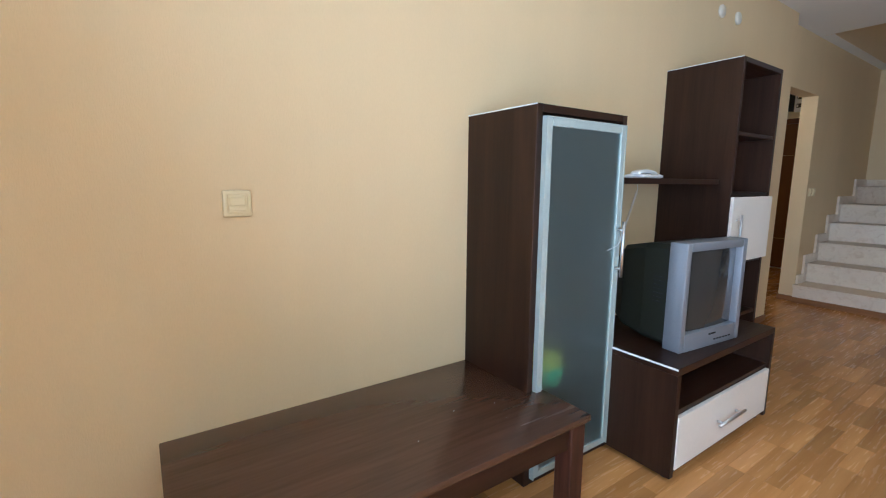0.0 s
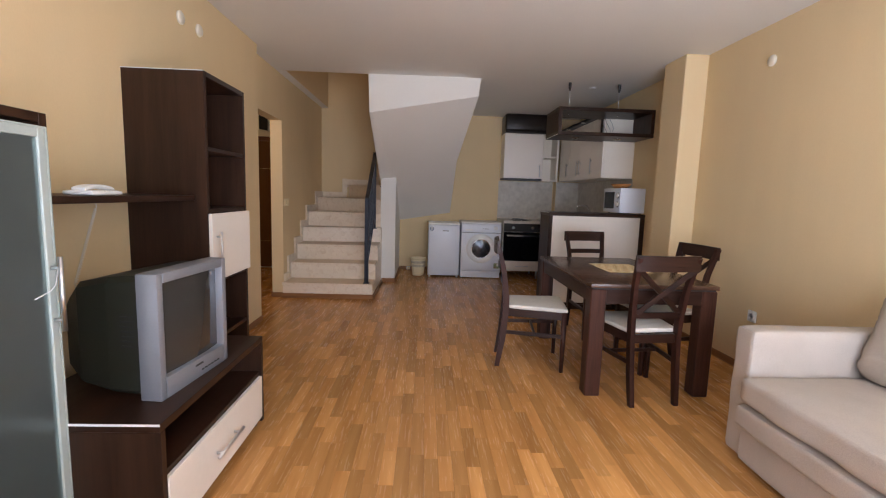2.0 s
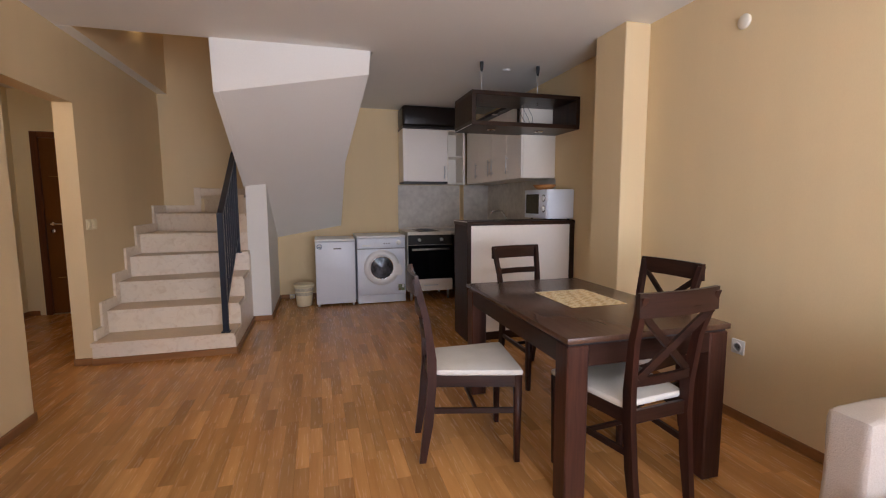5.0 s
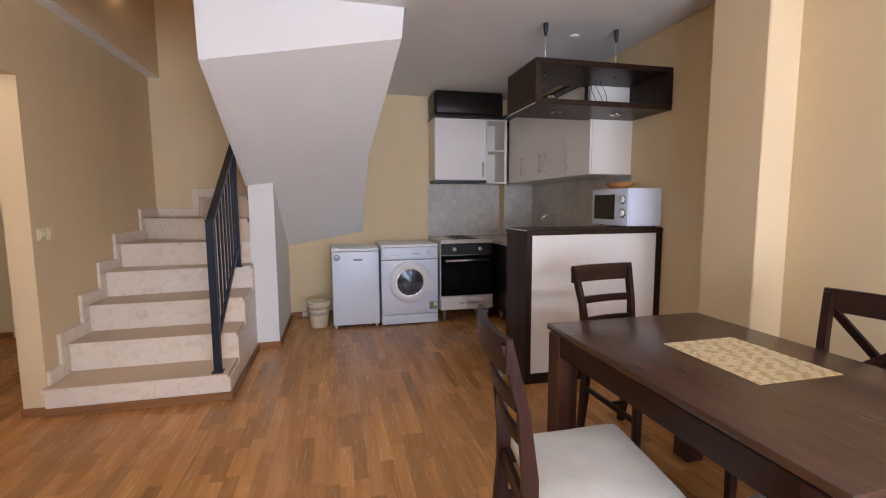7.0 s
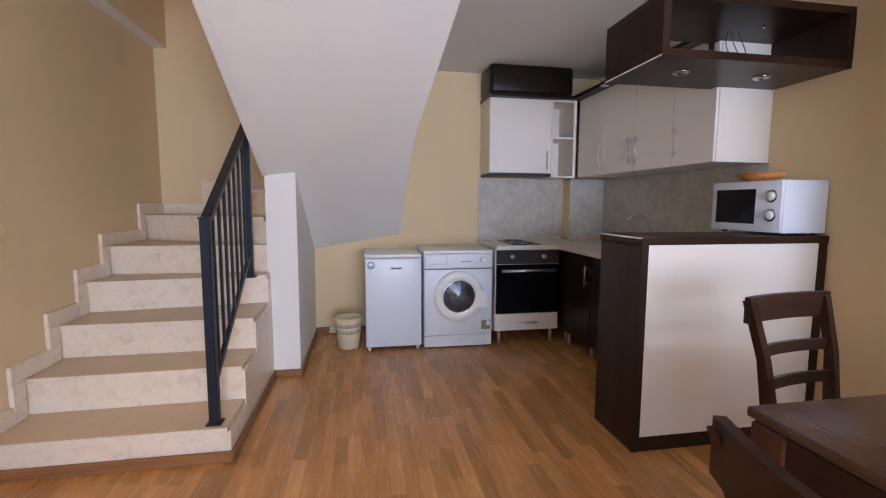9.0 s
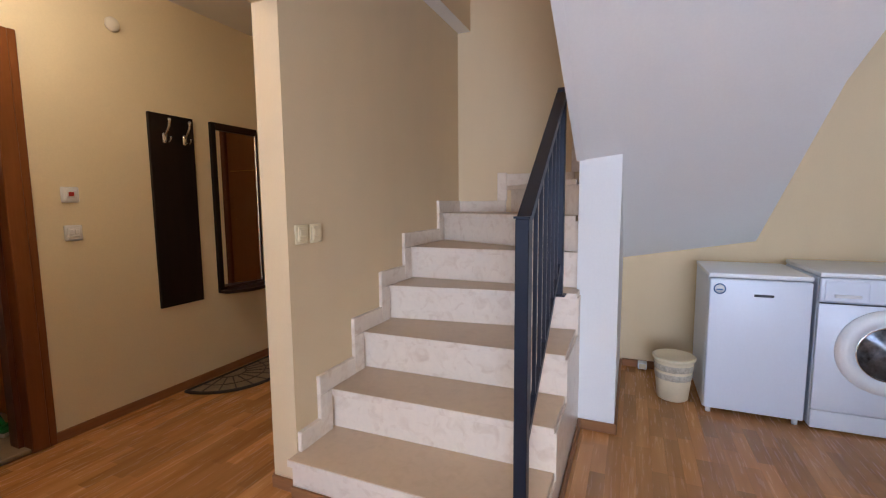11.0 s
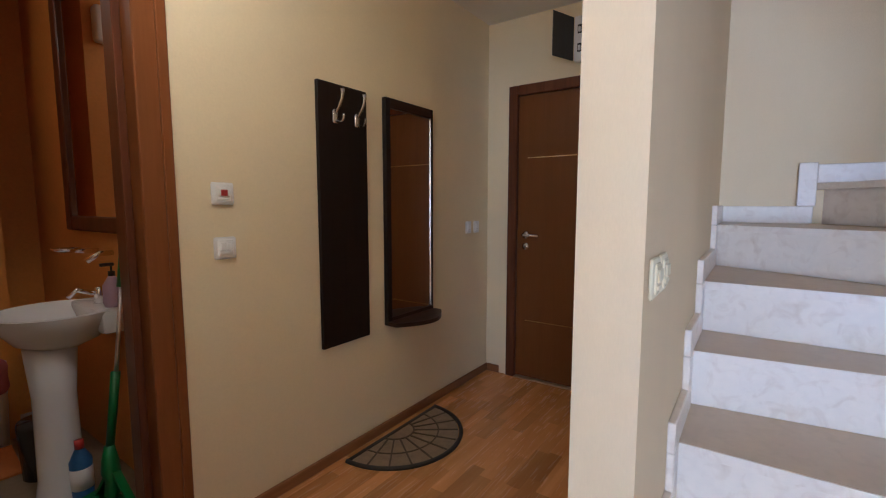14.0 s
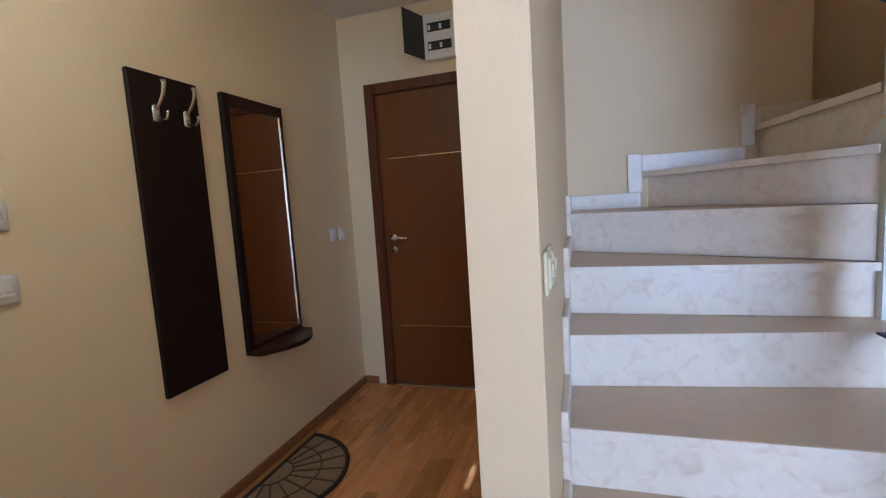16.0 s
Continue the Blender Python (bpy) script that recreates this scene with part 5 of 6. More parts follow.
# hanging canopy shelf over the bar
cn = thing("hanging_shelf", "dark brown open shelf box hung from the ceiling on rods", "shelf", pose(5.335, -1.455, 1.925))
L, DX, HZ = -1.455 - YK - 0.003, 0.49, 0.292
part("bottom", B(0, DX, -L, 0, 0.0, 0.036, bev=0.002), M_WENGE_Y, cn)
part("top", B(0, DX, -L, 0, HZ - 0.036, HZ, bev=0.002), M_WENGE_Y, cn)
part("side", B(0, DX, -0.036, 0, 0.036, HZ - 0.036), M_WENGE_Z, cn)
part("side", B(0, DX, -L, -L + 0.036, 0.036, HZ - 0.036), M_WENGE_Z, cn)
part("back_panel", B(DX - 0.016, DX, -L + 0.036, -L + 0.40, 0.036, HZ - 0.036), M_BLACKCAB, cn)
part("edge_band", B(0.0, DX, 0.0, 0.0015, 0.0, 0.007), M_EDGE, cn, "thin pale edge band")
for y in (-0.26, -0.74):
    bm = lathe(bmesh.new(), [(0.040, 0.0005), (0.042, -0.004), (0.036, -0.010), (0.022, -0.012), (0.020, -0.006), (0.001, -0.005)], (0.21, y, 0), seg=28)
    part("spotlight", bm, M_DULL, cn, "round chrome recessed spotlight")
for y in (-0.16, -0.715):
    rd = part("rod", C((0.195, y, HZ), (0.195, y, H - 1.925 - 0.05), 0.004, seg=10), M_ALU, cn, "thin metal hanging rod")
    part("anchor", lathe(bmesh.new(), [(0.008, -0.085), (0.015, -0.05), (0.017, -0.006), (0.017, 0.0)], (0.195, y, H - 1.925), seg=16), M_BLACK, rd, "black ceiling anchor")
    part("stud", C((0.195, y, HZ - 0.06), (0.195, y, HZ - 0.034), 0.005, seg=8), M_CHROME, rd)
for k, y in enumerate((-0.60, -0.64, -0.68)):
    pts = [(0.30, y - 0.004 * i + 0.02 * math.sin(i * 0.55 + k), HZ - 0.04 - 0.022 * i) for i in range(10)]
    part("cable", tube(bmesh.new(), pts, 0.0022, 6), M_BLACK, cn, "thin black cable")

bn = thing("waste_bin", "beige plastic waste bin standing against the wall", "bin", pose(7.30, 0.035, 0))
part("bucket", lathe(bmesh.new(), [(0.080, 0.0), (0.088, 0.006), (0.115, 0.268), (0.109, 0.268), (0.084, 0.012), (0.002, 0.010)], seg=36), M_BEIGEPL, bn)
part("rim", lathe(bmesh.new(), [(0.113, 0.250), (0.121, 0.254), (0.123, 0.268), (0.116, 0.274), (0.109, 0.270)], seg=36), M_BEIGEPL, bn)
M_BAND = mat("perforated_beige_band", (0.52, 0.45, 0.33), 0.6, 0, 0.35, 60, 160, 0.05)
for z in (0.135, 0.190):
    k = 0.088 + 0.027 * (z - 0.006) / 0.262
    part("band", lathe(bmesh.new(), [(k + 0.0005, z), (k + 0.0022, z + 0.002), (k + 0.0062, z + 0.036), (k + 0.0035, z + 0.038)], seg=36), M_BAND, bn, "darker perforated band")
ws = thing("floor_socket", "small white socket on the skirting board", "socket", pose(XB - 0.05, 0.20, 0.012))
part("body", B(-0.03, 0.034, -0.03, 0.03, 0.0, 0.045, bev=0.005, seg=2), M_WPLASTIC, ws)
part("plate", B(-0.033, -0.029, -0.022, 0.022, 0.006, 0.039, bev=0.001), M_IVORY, ws)

# ---- hall ----
ed = thing("door_1", "closed red-brown wooden entrance door with brass lines", "door", pose(XD, 2.325, 0), kind="structure")
part("leaf", B(0.012, 0.052, -0.46, 0.46, 0.012, 1.985, bev=0.002), M_LEAF, ed)
lf = ed.children[0]
for z in (1.565, 0.425):
    part("inlay", B(0.0105, 0.013, -0.43, 0.39, z - 0.003, z + 0.003), mat("brass_inlay", (0.70, 0.52, 0.28), 0.25, 1.0), lf, "thin brass inlay line")
for y0, y1 in ((0.46, 0.525), (-0.525, -0.46)):
    part("frame", B(-0.018, 0.11, y0, y1, 0.0, 2.052, bev=0.004), M_FRAMEWOOD, ed, "dark brown door frame")
part("frame", B(-0.018, 0.11, -0.46, 0.46, 1.985, 2.052, bev=0.004), M_FRAMEWOOD, ed, "dark brown door frame")
part("threshold", B(-0.02, 0.10, -0.46, 0.46, 0.0, 0.010, bev=0.003), mat("brass_threshold", (0.62, 0.50, 0.32), 0.3, 1.0), ed, "brass threshold strip")
part("lever", tube(bmesh.new(), [(0.012, 0.395, 1.035), (-0.040, 0.395, 1.035), (-0.045, 0.38, 1.035), (-0.045, 0.28, 1.033)], 0.009, 10), M_CHROME, lf)
for z, r in ((1.035, 0.024), (0.955, 0.024)):
    bm = lathe(bmesh.new(), [(r, 0), (r, 0.006), (0.001, 0.008)], seg=24)
    part("rosette", shift(bm, pose(0.012, 0.395, z, 0, -90, 0)), M_CHROME, lf)
part("keyhole", B(0.002, 0.006, 0.391, 0.399, 0.943, 0.962), M_BLACK, lf)

fb = thing("fuse_box", "white fuse box with its smoked door open", "fuse box", pose(XD, 2.295, 2.265))
part("box", B(-0.05, 0.0, -0.105, 0.098, -0.135, 0.135, bev=0.006), M_WPLASTIC, fb)
for z in (0.055, -0.055):
    part("slot", B(-0.0525, -0.049, -0.075, 0.075, z - 0.026, z + 0.026), M_GREYPL, fb)
    for k in range(8):
        part("breaker", B(-0.062, -0.052, -0.072 + 0.018 * k, -0.057 + 0.018 * k, z - 0.018, z + 0.012, bev=0.002), M_WPLASTIC if k % 4 == 3 else M_BLACK, fb)
part("door", shift(B(-0.19, 0.0, -0.004, 0.004, -0.13, 0.13, bev=0.003), pose(-0.05, 0.101, 0, 0, 0, -20)), M_GREYPL, fb, "smoked plastic door standing open")

cb = thing("coat_rack", "dark wooden wall board with two chrome hooks", "coat rack", pose(6.10, YH - 0.022, 0.578))
W = 0.298
part("board", B(0, W, 0, 0.02, 0, 1.212, bev=0.002), M_RACK, cb)
for x in (0.09, 0.225):
    hk = tube(bmesh.new(), [(x, -0.006, 1.070), (x, -0.018, 1.088), (x + 0.001, -0.036, 1.110), (x + 0.002, -0.050, 1.135), (x + 0.003, -0.056, 1.160), (x + 0.003, -0.056, 1.180)],
              [0.006, 0.007, 0.008, 0.0085, 0.0095, 0.0105], 12)
    tube(hk, [(x, -0.006, 1.055), (x, -0.022, 1.040), (x, -0.042, 1.036), (x, -0.058, 1.044), (x, -0.064, 1.060), (x, -0.063, 1.068)], [0.006, 0.005, 0.005, 0.005, 0.005, 0.007], 12)
    lathe(hk, [(0.013, -0.034), (0.017, -0.028), (0.017, 0.020), (0.010, 0.030)], (x, -0.008, 1.066), seg=18, sy=0.5)
    part("hook", hk, M_DULL, cb, "double chrome coat hook")
mr = thing("hall_mirror", "dark-framed wall mirror with a small rounded shelf", "mirror", pose(6.528, YH - 0.03, 0.595))
W, HM = 0.408, 1.20
part("frame", B(0, 0.035, 0, 0.028, 0, HM, bev=0.002), M_RACK, mr)
part("frame", B(W - 0.012, W, 0, 0.028, 0, HM, bev=0.002), M_RACK, mr)
part("frame", B(0.035, W - 0.012, 0, 0.028, HM - 0.05, HM, bev=0.002), M_WENGE_X, mr)
part("frame", B(0.035, W - 0.012, 0, 0.028, 0, 0.04, bev=0.002), M_WENGE_X, mr)
part("glass", B(0.035, W - 0.012, 0.012, 0.018, 0.04, HM - 0.05), M_MIRROR, mr, "clear mirror glass")
part("glass_edge", B(W - 0.0145, W - 0.012, 0.006, 0.012, 0.04, HM - 0.05), M_DULL, mr)
part("shelf", prism(bmesh.new(), [(0.0, 0.0)] + [(W * k / 12, -0.155 * math.sin(math.pi * (0.12 + 0.76 * k / 12))) for k in range(13)] + [(W, 0.0)], 0.0, 0.022), M_WENGE_X, mr, "small rounded dark shelf")

dm = thing("doormat", "half-round brown doormat with a black sunburst rim", "doormat", pose(6.55, 2.965, 0.0))
R = 0.36
bm = bmesh.new()
prism(bm, [(R * 0.96 * math.cos(math.pi + math.pi * k / 32), R * 0.96 * math.sin(math.pi + math.pi * k / 32)) for k in range(33)], 0.001, 0.007)
part("fabric", bm, M_MATBROWN, dm)
bm = bmesh.new()
tube(bm, [(R * math.cos(math.pi + math.pi * k / 40), R * math.sin(math.pi + math.pi * k / 40), 0.007) for k in range(41)], 0.011, 8)
tube(bm, [(-R, -0.006, 0.007), (R, -0.006, 0.007)], 0.010, 8)
part("border", bm, M_RUBBER, dm, "black rubber border")
for k in range(1, 10):
    a = math.pi + math.pi * k / 10
    part("ray", bar(bmesh.new(), (0.10 * math.cos(a), 0.10 * math.sin(a), 0.009), (R * 0.95 * math.cos(a), R * 0.95 * math.sin(a), 0.008), 0.008, 0.005), M_MATLINE, dm)
part("arc", tube(bmesh.new(), [(0.10 * math.cos(math.pi + math.pi * k / 16), 0.10 * math.sin(math.pi + math.pi * k / 16), 0.008) for k in range(17)], 0.005, 6), M_MATLINE, dm)
part("arc", tube(bmesh.new(), [(0.235 * math.cos(math.pi + math.pi * k / 24), 0.235 * math.sin(math.pi + math.pi * k / 24), 0.008) for k in range(25)], 0.004, 6), M_MATLINE, dm)

hl = thing("ceiling_lamp", "round white glass lamp lit on the hall ceiling", "lamp", pose(5.18, 2.42, 2.50))
part("base", lathe(bmesh.new(), [(0.06, -0.02), (0.07, -0.012), (0.07, 0.0)], seg=28), M_WPLASTIC, hl)
gl = part("globe", lathe(bmesh.new(), [(0.01, -0.062), (0.06, -0.056), (0.105, -0.036), (0.11, -0.022), (0.07, -0.018)], seg=28), mat("lit_lamp_glass", (1.0, 0.88, 0.66), 0.4, emit=1.5), hl)
gl.visible_shadow = False

ic = thing("intercom", "white intercom handset on the hall side of the wall", "intercom", pose(6.00, YS + 0.13, 1.235))
part("base", B(-0.04, 0.04, 0.0, 0.018, -0.10, 0.10, bev=0.006, seg=2), M_WPLASTIC, ic)
bm = tube(bmesh.new(), [(-0.02, 0.024, 0.108), (-0.02, 0.029, 0.100), (-0.02, 0.030, 0.07), (-0.02, 0.036, 0.04), (-0.02, 0.036, -0.04), (-0.02, 0.030, -0.07), (-0.02, 0.029, -0.100), (-0.02, 0.024, -0.108)], [0.008, 0.015, 0.015, 0.011, 0.011, 0.015, 0.015, 0.008], 16)
part("handset", bm, M_WPLASTIC, ic)
part("cord", tube(bmesh.new(), [(-0.02 + 0.006 * math.cos(k * 1.3), 0.03 + 0.006 * math.sin(k * 1.3), -0.11 - 0.0022 * k) for k in range(50)], 0.0018, 5), M_WPLASTIC, ic)

# frame of the open bathroom door
wf = thing("door_2", "red-brown wooden frame of the open bathroom door", "door frame", pose(5.02, YH, 0), kind="structure")
part("jamb", B(0.38, 0.45, -0.016, 0.14, 0.0, 2.055, bev=0.004), M_DOORWOOD, wf)
part("casing", B(0.45, 0.482, -0.016, 0.0, 0.0, 2.055, bev=0.003), M_DOORWOOD, wf)
part("jamb", B(-0.385, -0.315, -0.016, 0.14, 0.0, 2.055, bev=0.004), M_DOORWOOD, wf)
part("head", B(-0.315, 0.38, -0.016, 0.14, 1.985, 2.055, bev=0.004), M_DOORWOOD_Y, wf)
part("stop", B(0.355, 0.38, 0.06, 0.14, 0.0, 1.985, bev=0.003), M_FRAMEWOOD, wf)
part("threshold", B(-0.315, 0.38, 0.0, 0.14, 0.0, 0.022, bev=0.004), M_WCFLOOR, wf, "pale stone threshold")

# ---- bathroom ----
bm = B(3.4, 5.70, YH + 0.12, 5.0, -0.1, 0.015)
WCF = solid("floor_bath", bm, M_WCFLOOR, "beige tiled bathroom floor", "floor")
solid("ceiling_bath", B(3.4, 5.70, YH + 0.12, 5.0, 2.45, 2.55), M_WHITE, "white bathroom ceiling", "ceiling")
solid("wall_bath_right", B(5.56, 5.70, YH + 0.12, 4.88, 0.015, 2.45), M_WCWALL, "orange bathroom wall", "wall")
solid("wall_bath_back", B(3.4, 5.70, 4.88, 5.0, 0.015, 2.45), M_WCWALL, "orange bathroom wall", "wall")
solid("wall_bath_pier", B(3.4, 5.345, 4.55, 4.88, 0.015, 2.45), M_WCWALL, "orange bathroom wall pier", "wall")
solid("wall_bath_left", B(3.28, 3.4, YH + 0.12, 5.0, 0.015, 2.45), M_WCWALL, "orange bathroom wall", "wall")

bs = thing("washbasin", "white pedestal washbasin with a chrome tap", "washbasin", pose(5.56, 3.74, 0.015))
bm = lathe(bmesh.new(), [(0.06, -0.16), (0.14, -0.12), (0.20, -0.04), (0.215, 0.0), (0.20, 0.002), (0.17, -0.03), (0.10, -0.09), (0.01, -0.10)], (-0.22, 0, 0.80), seg=32, sx=1.0, sy=1.05)
box(bm, -0.13, -0.002, -0.20, 0.20, 0.70, 0.80, bev=0.02, seg=2)
part("basin", bm, M_CERAMIC, bs)
part("pedestal", lathe(bmesh.new(), [(0.10, 0.0), (0.092, 0.02), (0.080, 0.10), (0.076, 0.45), (0.092, 0.655)], (-0.25, 0, 0), seg=28, sx=0.95), M_CERAMIC, bs)
tp = part("tap", lathe(bmesh.new(), [(0.022, 0.0), (0.02, 0.05), (0.018, 0.07), (0.002, 0.075)], (-0.07, 0, 0.80), seg=18), M_CHROME, bs, "chrome basin tap")
part("spout", tube(bmesh.new(), [(-0.07, 0, 0.84), (-0.15, 0, 0.87), (-0.18, 0, 0.84)], 0.010, 10), M_CHROME, tp)
ss = thing("soap_dish", "chrome soap dish fixed to the bathroom wall", "soap dish", pose(5.56, 3.95, 1.03))
part("arm", tube(bmesh.new(), [(0, 0, 0), (-0.06, 0, 0), (-0.09, 0.0, 0.01)], 0.012, 10), M_CHROME, ss)
part("dish", lathe(bmesh.new(), [(0.03, 0), (0.055, 0.018), (0.05, 0.02), (0.02, 0.006)], (-0.12, 0.0, 0.0), seg=22), M_CHROME, ss)
part("tap", tube(bmesh.new(), [(0, -0.18, 0.0), (-0.05, -0.18, 0.0), (-0.10, -0.18, -0.03)], 0.012, 10), M_CHROME, ss)
sb = thing("soap_bottle", "lilac soap pump bottle on the washbasin", "bottle", pose(5.50, 3.62, 0.816))
part("bottle", lathe(bmesh.new(), [(0.03, 0.0), (0.036, 0.02), (0.034, 0.09), (0.018, 0.12), (0.012, 0.13)], seg=20), M_LILAC, sb)
pp = part("pump", lathe(bmesh.new(), [(0.013, 0.13), (0.013, 0.15), (0.004, 0.152), (0.004, 0.175)], seg=12), M_BLACK, sb, "black pump")
part("nozzle", B(-0.04, 0.01, -0.008, 0.008, 0.172, 0.186, bev=0.003), M_BLACK, pp)
bmi = thing("bathroom_mirror", "tall bathroom mirror in a dark wooden frame", "mirror", pose(5.56, 3.86, 1.12))
bm = bmesh.new()
box(bm, -0.03, 0.0, -0.40, -0.32, 0.0, 1.16, bev=0.006)
box(bm, -0.03, 0.0, 0.32, 0.40, 0.0, 1.16, bev=0.006)
box(bm, -0.03, 0.0, -0.32, 0.32, 0.0, 0.07, bev=0.006)
part("frame", bm, M_FRAMEWOOD, bmi)
bm = bmesh.new()
prism(bm, [(-0.32, 1.09)] + [(-0.32 + 0.64 * k / 12, 1.12 + 0.07 * math.sin(math.pi * k / 12)) for k in range(13)] + [(0.32, 1.09)], 0.0, 0.03)
part("arch", shift(bm, Matrix(((0, 0, -1, 0), (1, 0, 0, 0), (0, 1, 0, 0), (0, 0, 0, 1)))), M_FRAMEWOOD, bmi)
part("glass", B(-0.014, -0.008, -0.32, 0.32, 0.07, 1.12), M_MIRROR, bmi, "clear mirror glass")

tl = thing("toilet", "white ceramic toilet with closed seat and cistern", "toilet", pose(4.90, 4.12, 0.015))
bm = lathe(bmesh.new(), [(0.12, 0.0), (0.11, 0.03), (0.10, 0.15), (0.16, 0.30), (0.19, 0.38), (0.18, 0.39), (0.01, 0.385)], seg=30, sy=1.25)
part("bowl", bm, M_CERAMIC, tl)
part("seat", lathe(bmesh.new(), [(0.195, 0.395), (0.20, 0.405), (0.19, 0.425), (0.15, 0.432), (0.01, 0.434)], seg=30, sy=1.22), M_WPLASTIC, tl)
cs = part("cistern", B(-0.19, 0.19, 0.22, 0.39, 0.40, 0.78, bev=0.02, seg=3), M_CERAMIC, tl)
part("lid", B(-0.20, 0.20, 0.21, 0.398, 0.78, 0.815, bev=0.012, seg=2), M_CERAMIC, cs)
part("base", B(-0.10, 0.10, 0.10, 0.38, 0.0, 0.40, bev=0.03, seg=2), M_CERAMIC, tl)

mp = thing("mop", "green flat mop leaning in the bathroom corner", "mop", pose(5.405, 3.46, 0.016))
part("pole", C((0.035, 0.022, 0.50), (0.085, 0.028, 0.92), 0.008, seg=10), M_ALU, mp)
part("grip", C((0.083, 0.028, 0.90), (0.0985, 0.03, 1.045), 0.017, 0.014, seg=12), M_GREEN, mp)
part("sleeve", C((0.0, 0.016, 0.26), (0.040, 0.0225, 0.56), 0.015, 0.017, seg=12), M_GREEN, mp, "green plastic sleeve of the pole")
part("joint", lathe(bmesh.new(), [(0.012, 0.05), (0.028, 0.07), (0.022, 0.13), (0.034, 0.16), (0.030, 0.21), (0.018, 0.27)], (-0.004, 0.012, 0), seg=14), M_GREEN, mp)
TURN = pose(0, 0, 0, 0, 0, -74)
part("bracket", shift(prism(bmesh.new(), [(-0.11, -0.022), (0.11, -0.022), (0.11, 0.022), (-0.11, 0.022)], 0.034, [0.046, 0.046, 0.052, 0.052]), TURN), M_GREEN, mp)
for sx in (-1, 1):
    part("brace", shift(bar(bmesh.new(), (sx * 0.10, 0, 0.045), (sx * 0.012, 0, 0.17), 0.030, 0.010), TURN), M_GREEN, mp)
part("head", shift(B(-0.155, 0.155, -0.042, 0.042, 0.02, 0.036, bev=0.004), TURN), M_GREEN, mp)
part("pad", shift(B(-0.162, 0.162, -0.048, 0.048, 0.0, 0.02, bev=0.006), TURN), M_SEAT, mp, "worn white mop pad")
bt = thing("cleaner_bottle", "blue plastic cleaner bottle on the bathroom floor", "bottle", pose(5.355, 3.66, 0.016))
part("bottle", lathe(bmesh.new(), [(0.036, 0.0), (0.04, 0.02), (0.04, 0.17), (0.02, 0.21), (0.014, 0.22)], seg=20), M_BLUE, bt)
part("cap", lathe(bmesh.new(), [(0.017, 0.22), (0.017, 0.255), (0.002, 0.257)], seg=14), M_RED, bt, "dark red screw cap")
part("label", lathe(bmesh.new(), [(0.0405, 0.05), (0.0405, 0.14), (0.0395, 0.141)], seg=20), M_WPLASTIC, bt, "white paper label")
wb = thing("bathroom_bin", "dark grey pedal bin under the washbasin", "bin", pose(5.32, 4.02, 0.016))
part("bucket", lathe(bmesh.new(), [(0.08, 0), (0.09, 0.24), (0.085, 0.26), (0.002, 0.262)], seg=24), M_GREYPL, wb)
part("pedal", B(-0.02, 0.02, -0.13, -0.07, 0.005, 0.018), M_BLACK, wb)
br = thing("broom", "black broom with a pale handle leaning on the wall", "broom", pose(5.06, 4.12, 0.016))
part("pole", C((0.0, 0, 0.1), (0.20, 0.35, 0.82), 0.010, seg=10), M_WPLASTIC, br)
part("head", B(-0.12, 0.06, -0.03, 0.03, 0.05, 0.10, bev=0.01), M_BLACK, br)
part("bristles", B(-0.13, 0.07, -0.04, 0.04, 0.0, 0.05), M_BLACK, br)
dp = thing("dustpan", "orange plastic dustpan with a long stick", "dustpan", pose(5.16, 4.20, 0.016))
part("pan", prism(bmesh.new(), [(-0.1, -0.1), (0.1, -0.1), (0.1, 0.1), (-0.1, 0.1)], 0.0, [0.01, 0.01, 0.07, 0.07]), M_REDORANGE, dp)
part("stick", C((0.0, 0.09, 0.05), (-0.12, 0.30, 0.86), 0.009, seg=10), M_WPLASTIC, dp)
part("grip", C((-0.12, 0.30, 0.86), (-0.135, 0.325, 0.96), 0.012, seg=10), M_REDORANGE, dp)
lb = thing("laundry_basket", "white bin with a pink cloth hanging over it", "basket", pose(5.19, 4.40, 0.016))
part("basket", lathe(bmesh.new(), [(0.08, 0.0), (0.098, 0.46), (0.09, 0.46), (0.07, 0.03)], seg=24), M_WPLASTIC, lb)
part("cloth", puff(bmesh.new(), -0.095, 0.088, -0.11, 0.05, 0.33, 0.49, 0.04, n=14, wob=0.035, seed=3), M_PINK, lb, "crumpled pink cloth")
af = thing("air_freshener", "white air freshener fixed high on the wall", "air freshener", pose(5.255, 4.55, 2.26))
part("case", B(-0.05, 0.05, -0.08, 0.0, -0.10, 0.10, bev=0.02, seg=3), M_WPLASTIC, af)
dn = thing("floor_drain", "small round steel drain in the bathroom floor", "drain", pose(5.162, 3.815, 0.0155))
part("grate", lathe(bmesh.new(), [(0.05, 0.0), (0.05, 0.003), (0.002, 0.003)], seg=24), M_ALU, dn)

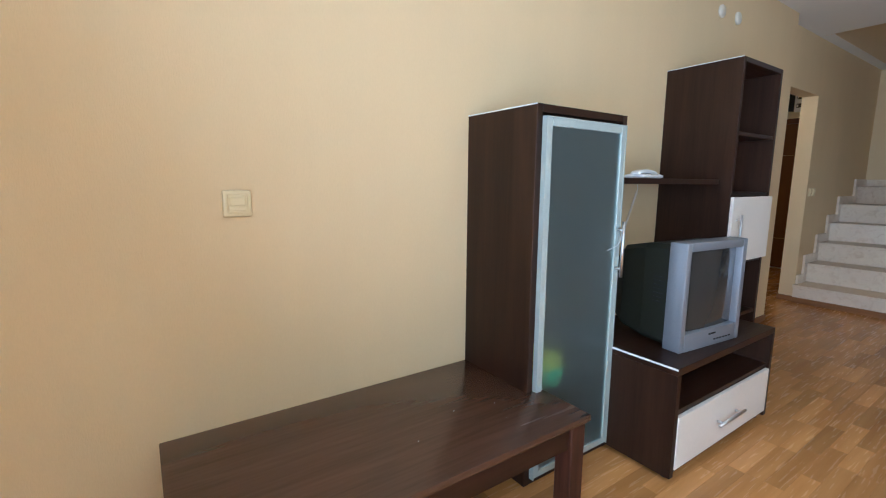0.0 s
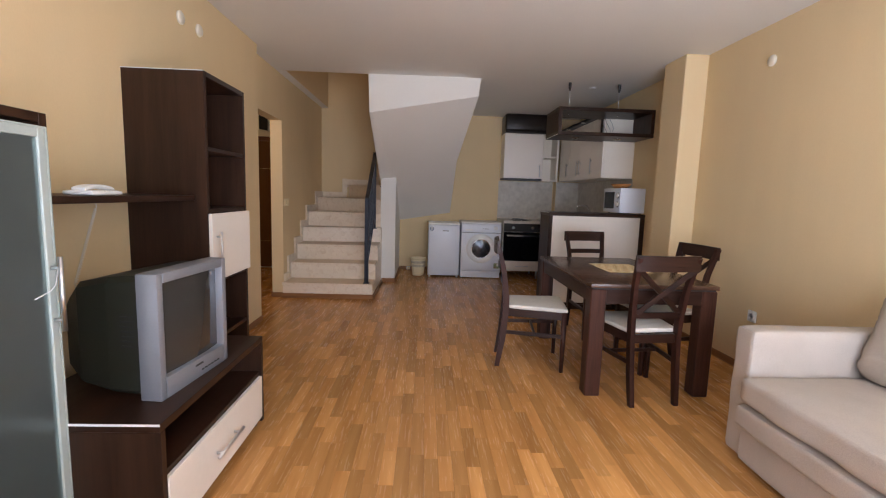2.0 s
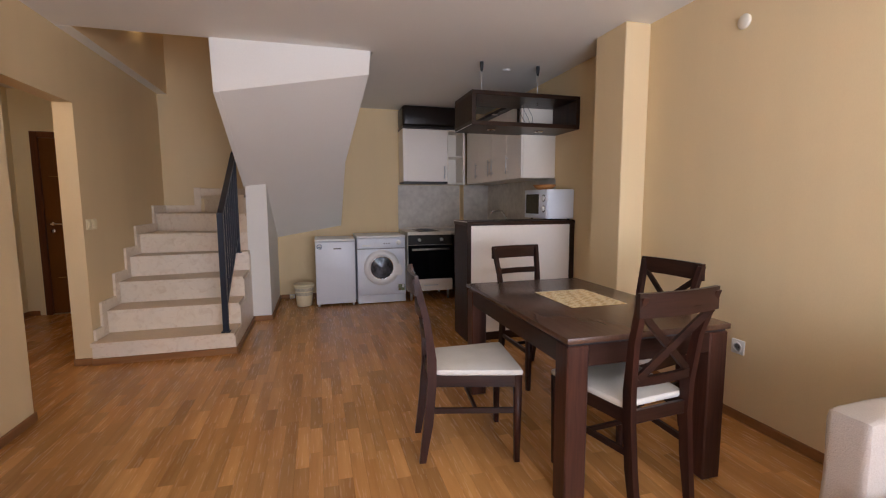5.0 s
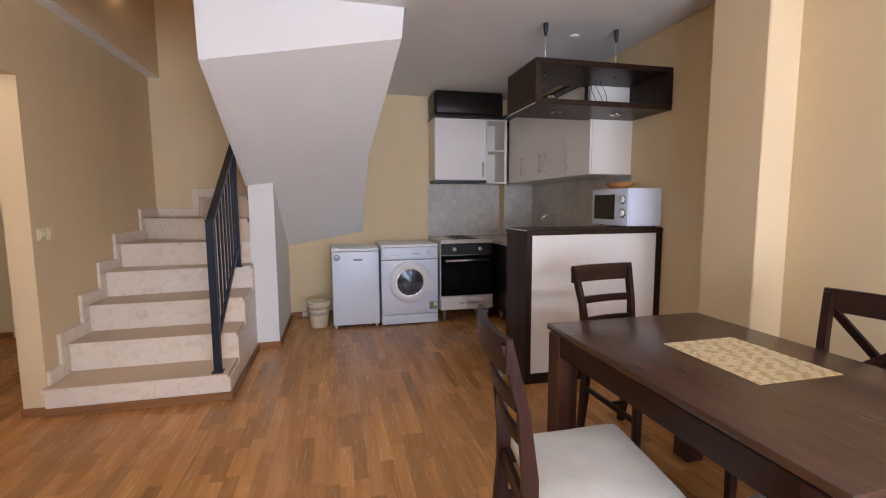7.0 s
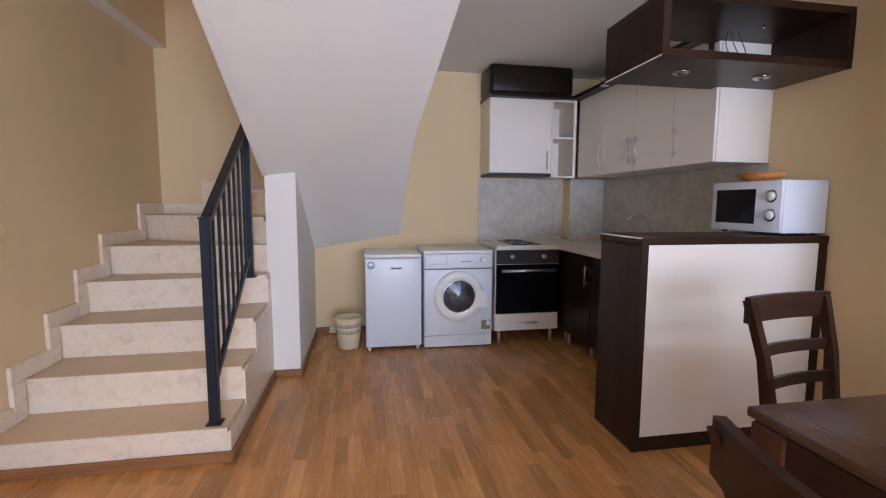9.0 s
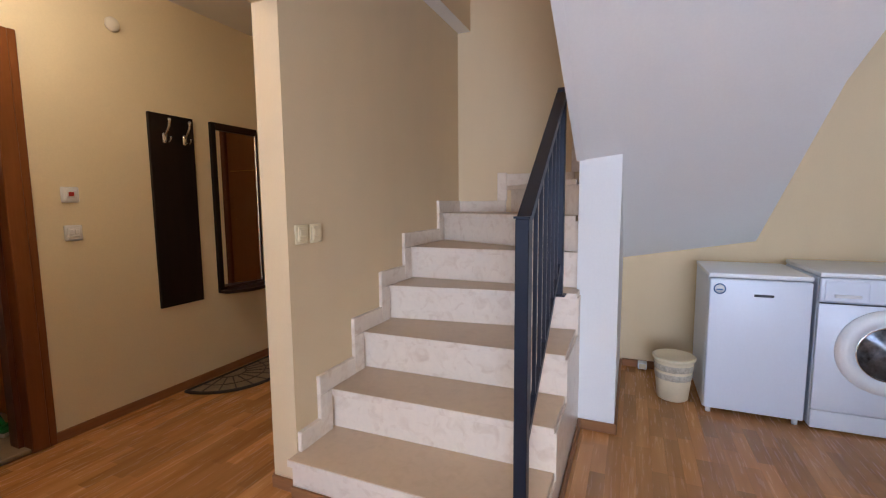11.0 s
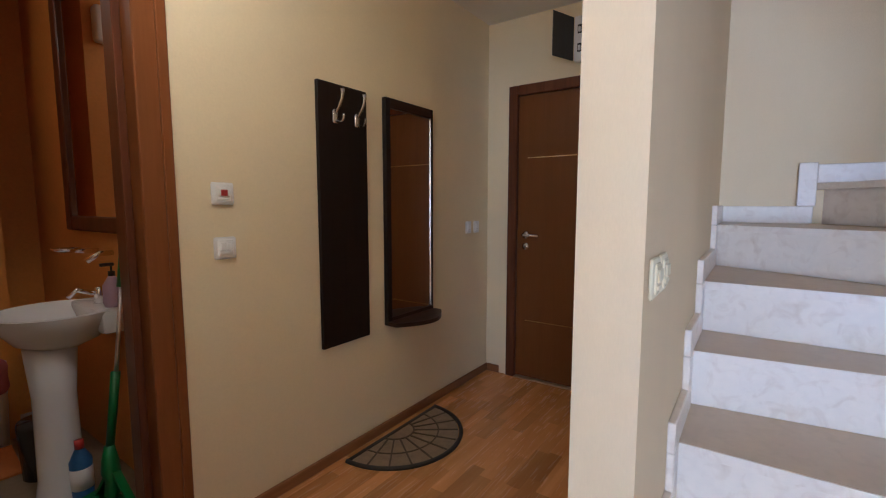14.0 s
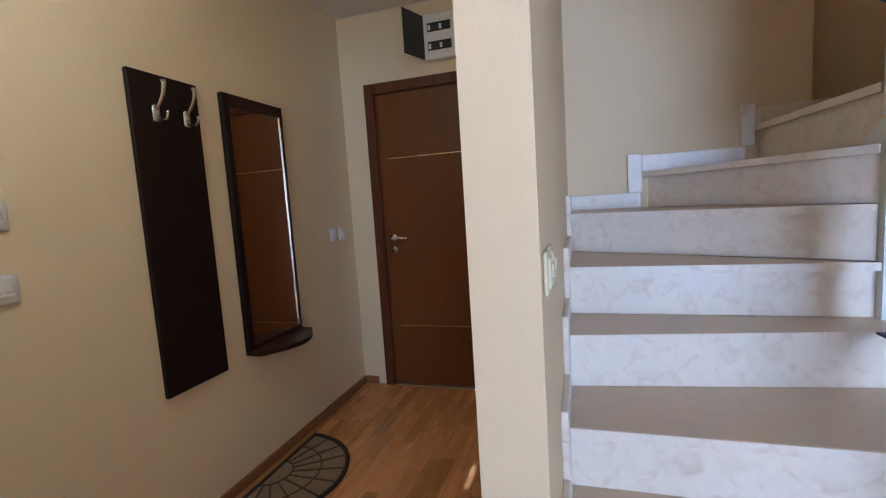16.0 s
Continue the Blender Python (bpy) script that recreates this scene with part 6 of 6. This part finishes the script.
# lamp high in the stairwell
ul = thing("wall_lamp", "small lit wall lamp high above the stairs", "lamp", pose(6.72, YL, 3.02))
part("base", B(-0.04, 0.04, -0.02, 0.0, -0.05, 0.05, bev=0.006), M_ALU, ul)
part("bulb", lathe(bmesh.new(), [(0.012, -0.06), (0.03, -0.04), (0.035, -0.015), (0.02, 0.01), (0.01, 0.02)], (0, -0.06, 0), seg=18), mat("lit_bulb", (1.0, 0.75, 0.4), 0.4, emit=12.0), ul)


# ---- floor strips, last ----
random.seed(11)
SW, SL = 0.0655, 0.34
near, far = [], []
for (fx0, fx1, fy0, fy1) in ((X0, XB, YK, YL), (4.70, XD, YL, YH)):
    row, y = 0, fy0
    while y < fy1 - 0.002:
        x = fx0 - random.random() * SL
        while x < fx1:
            ln = SL * random.choice((0.75, 1.0, 1.0, 1.2))
            a, b = max(x, fx0), min(x + ln, fx1)
            if b - a > 0.01:
                w = min(SW, fy1 - y)
                cell = (a, b, y, y + w)
                (near if 1.3 < a < 4.4 and -0.75 < y < 0.75 and len(near) < 300 else far).append(cell)
            x += ln
        y += SW
        row += 1
GAP = 0.0005
lib = {}
for a, b, y, y1 in near:
    key = (round(b - a, 3), round(y1 - y, 4))
    if key not in lib:
        lib[key] = mesh_of("strip", B(0, key[0] - GAP, 0, key[1] - GAP, -0.008, 0.0, bev=0.0004), M_STRIP_O, False)
    ob = new("strip", lib[key])
    ob.location = (a, y, 0)
    ob.parent = FLOOR
verts, faces = [], []
for a, b, y, y1 in far:
    i = len(verts)
    g = GAP
    for z in (-0.008, 0.0):
        verts += [(a, y, z), (b - g, y, z), (b - g, y1 - g, z), (a, y1 - g, z)]
    faces += [(i + 4, i + 5, i + 6, i + 7), (i, i + 1, i + 5, i + 4), (i + 1, i + 2, i + 6, i + 5), (i + 2, i + 3, i + 7, i + 6), (i + 3, i, i + 4, i + 7)]
me = bpy.data.meshes.new("strips")
me.from_pydata(verts, [], faces)
me.materials.append(M_STRIP_I)
ob = new("strips", me)
ob.parent = FLOOR
tagged(ob, kind="stuff")
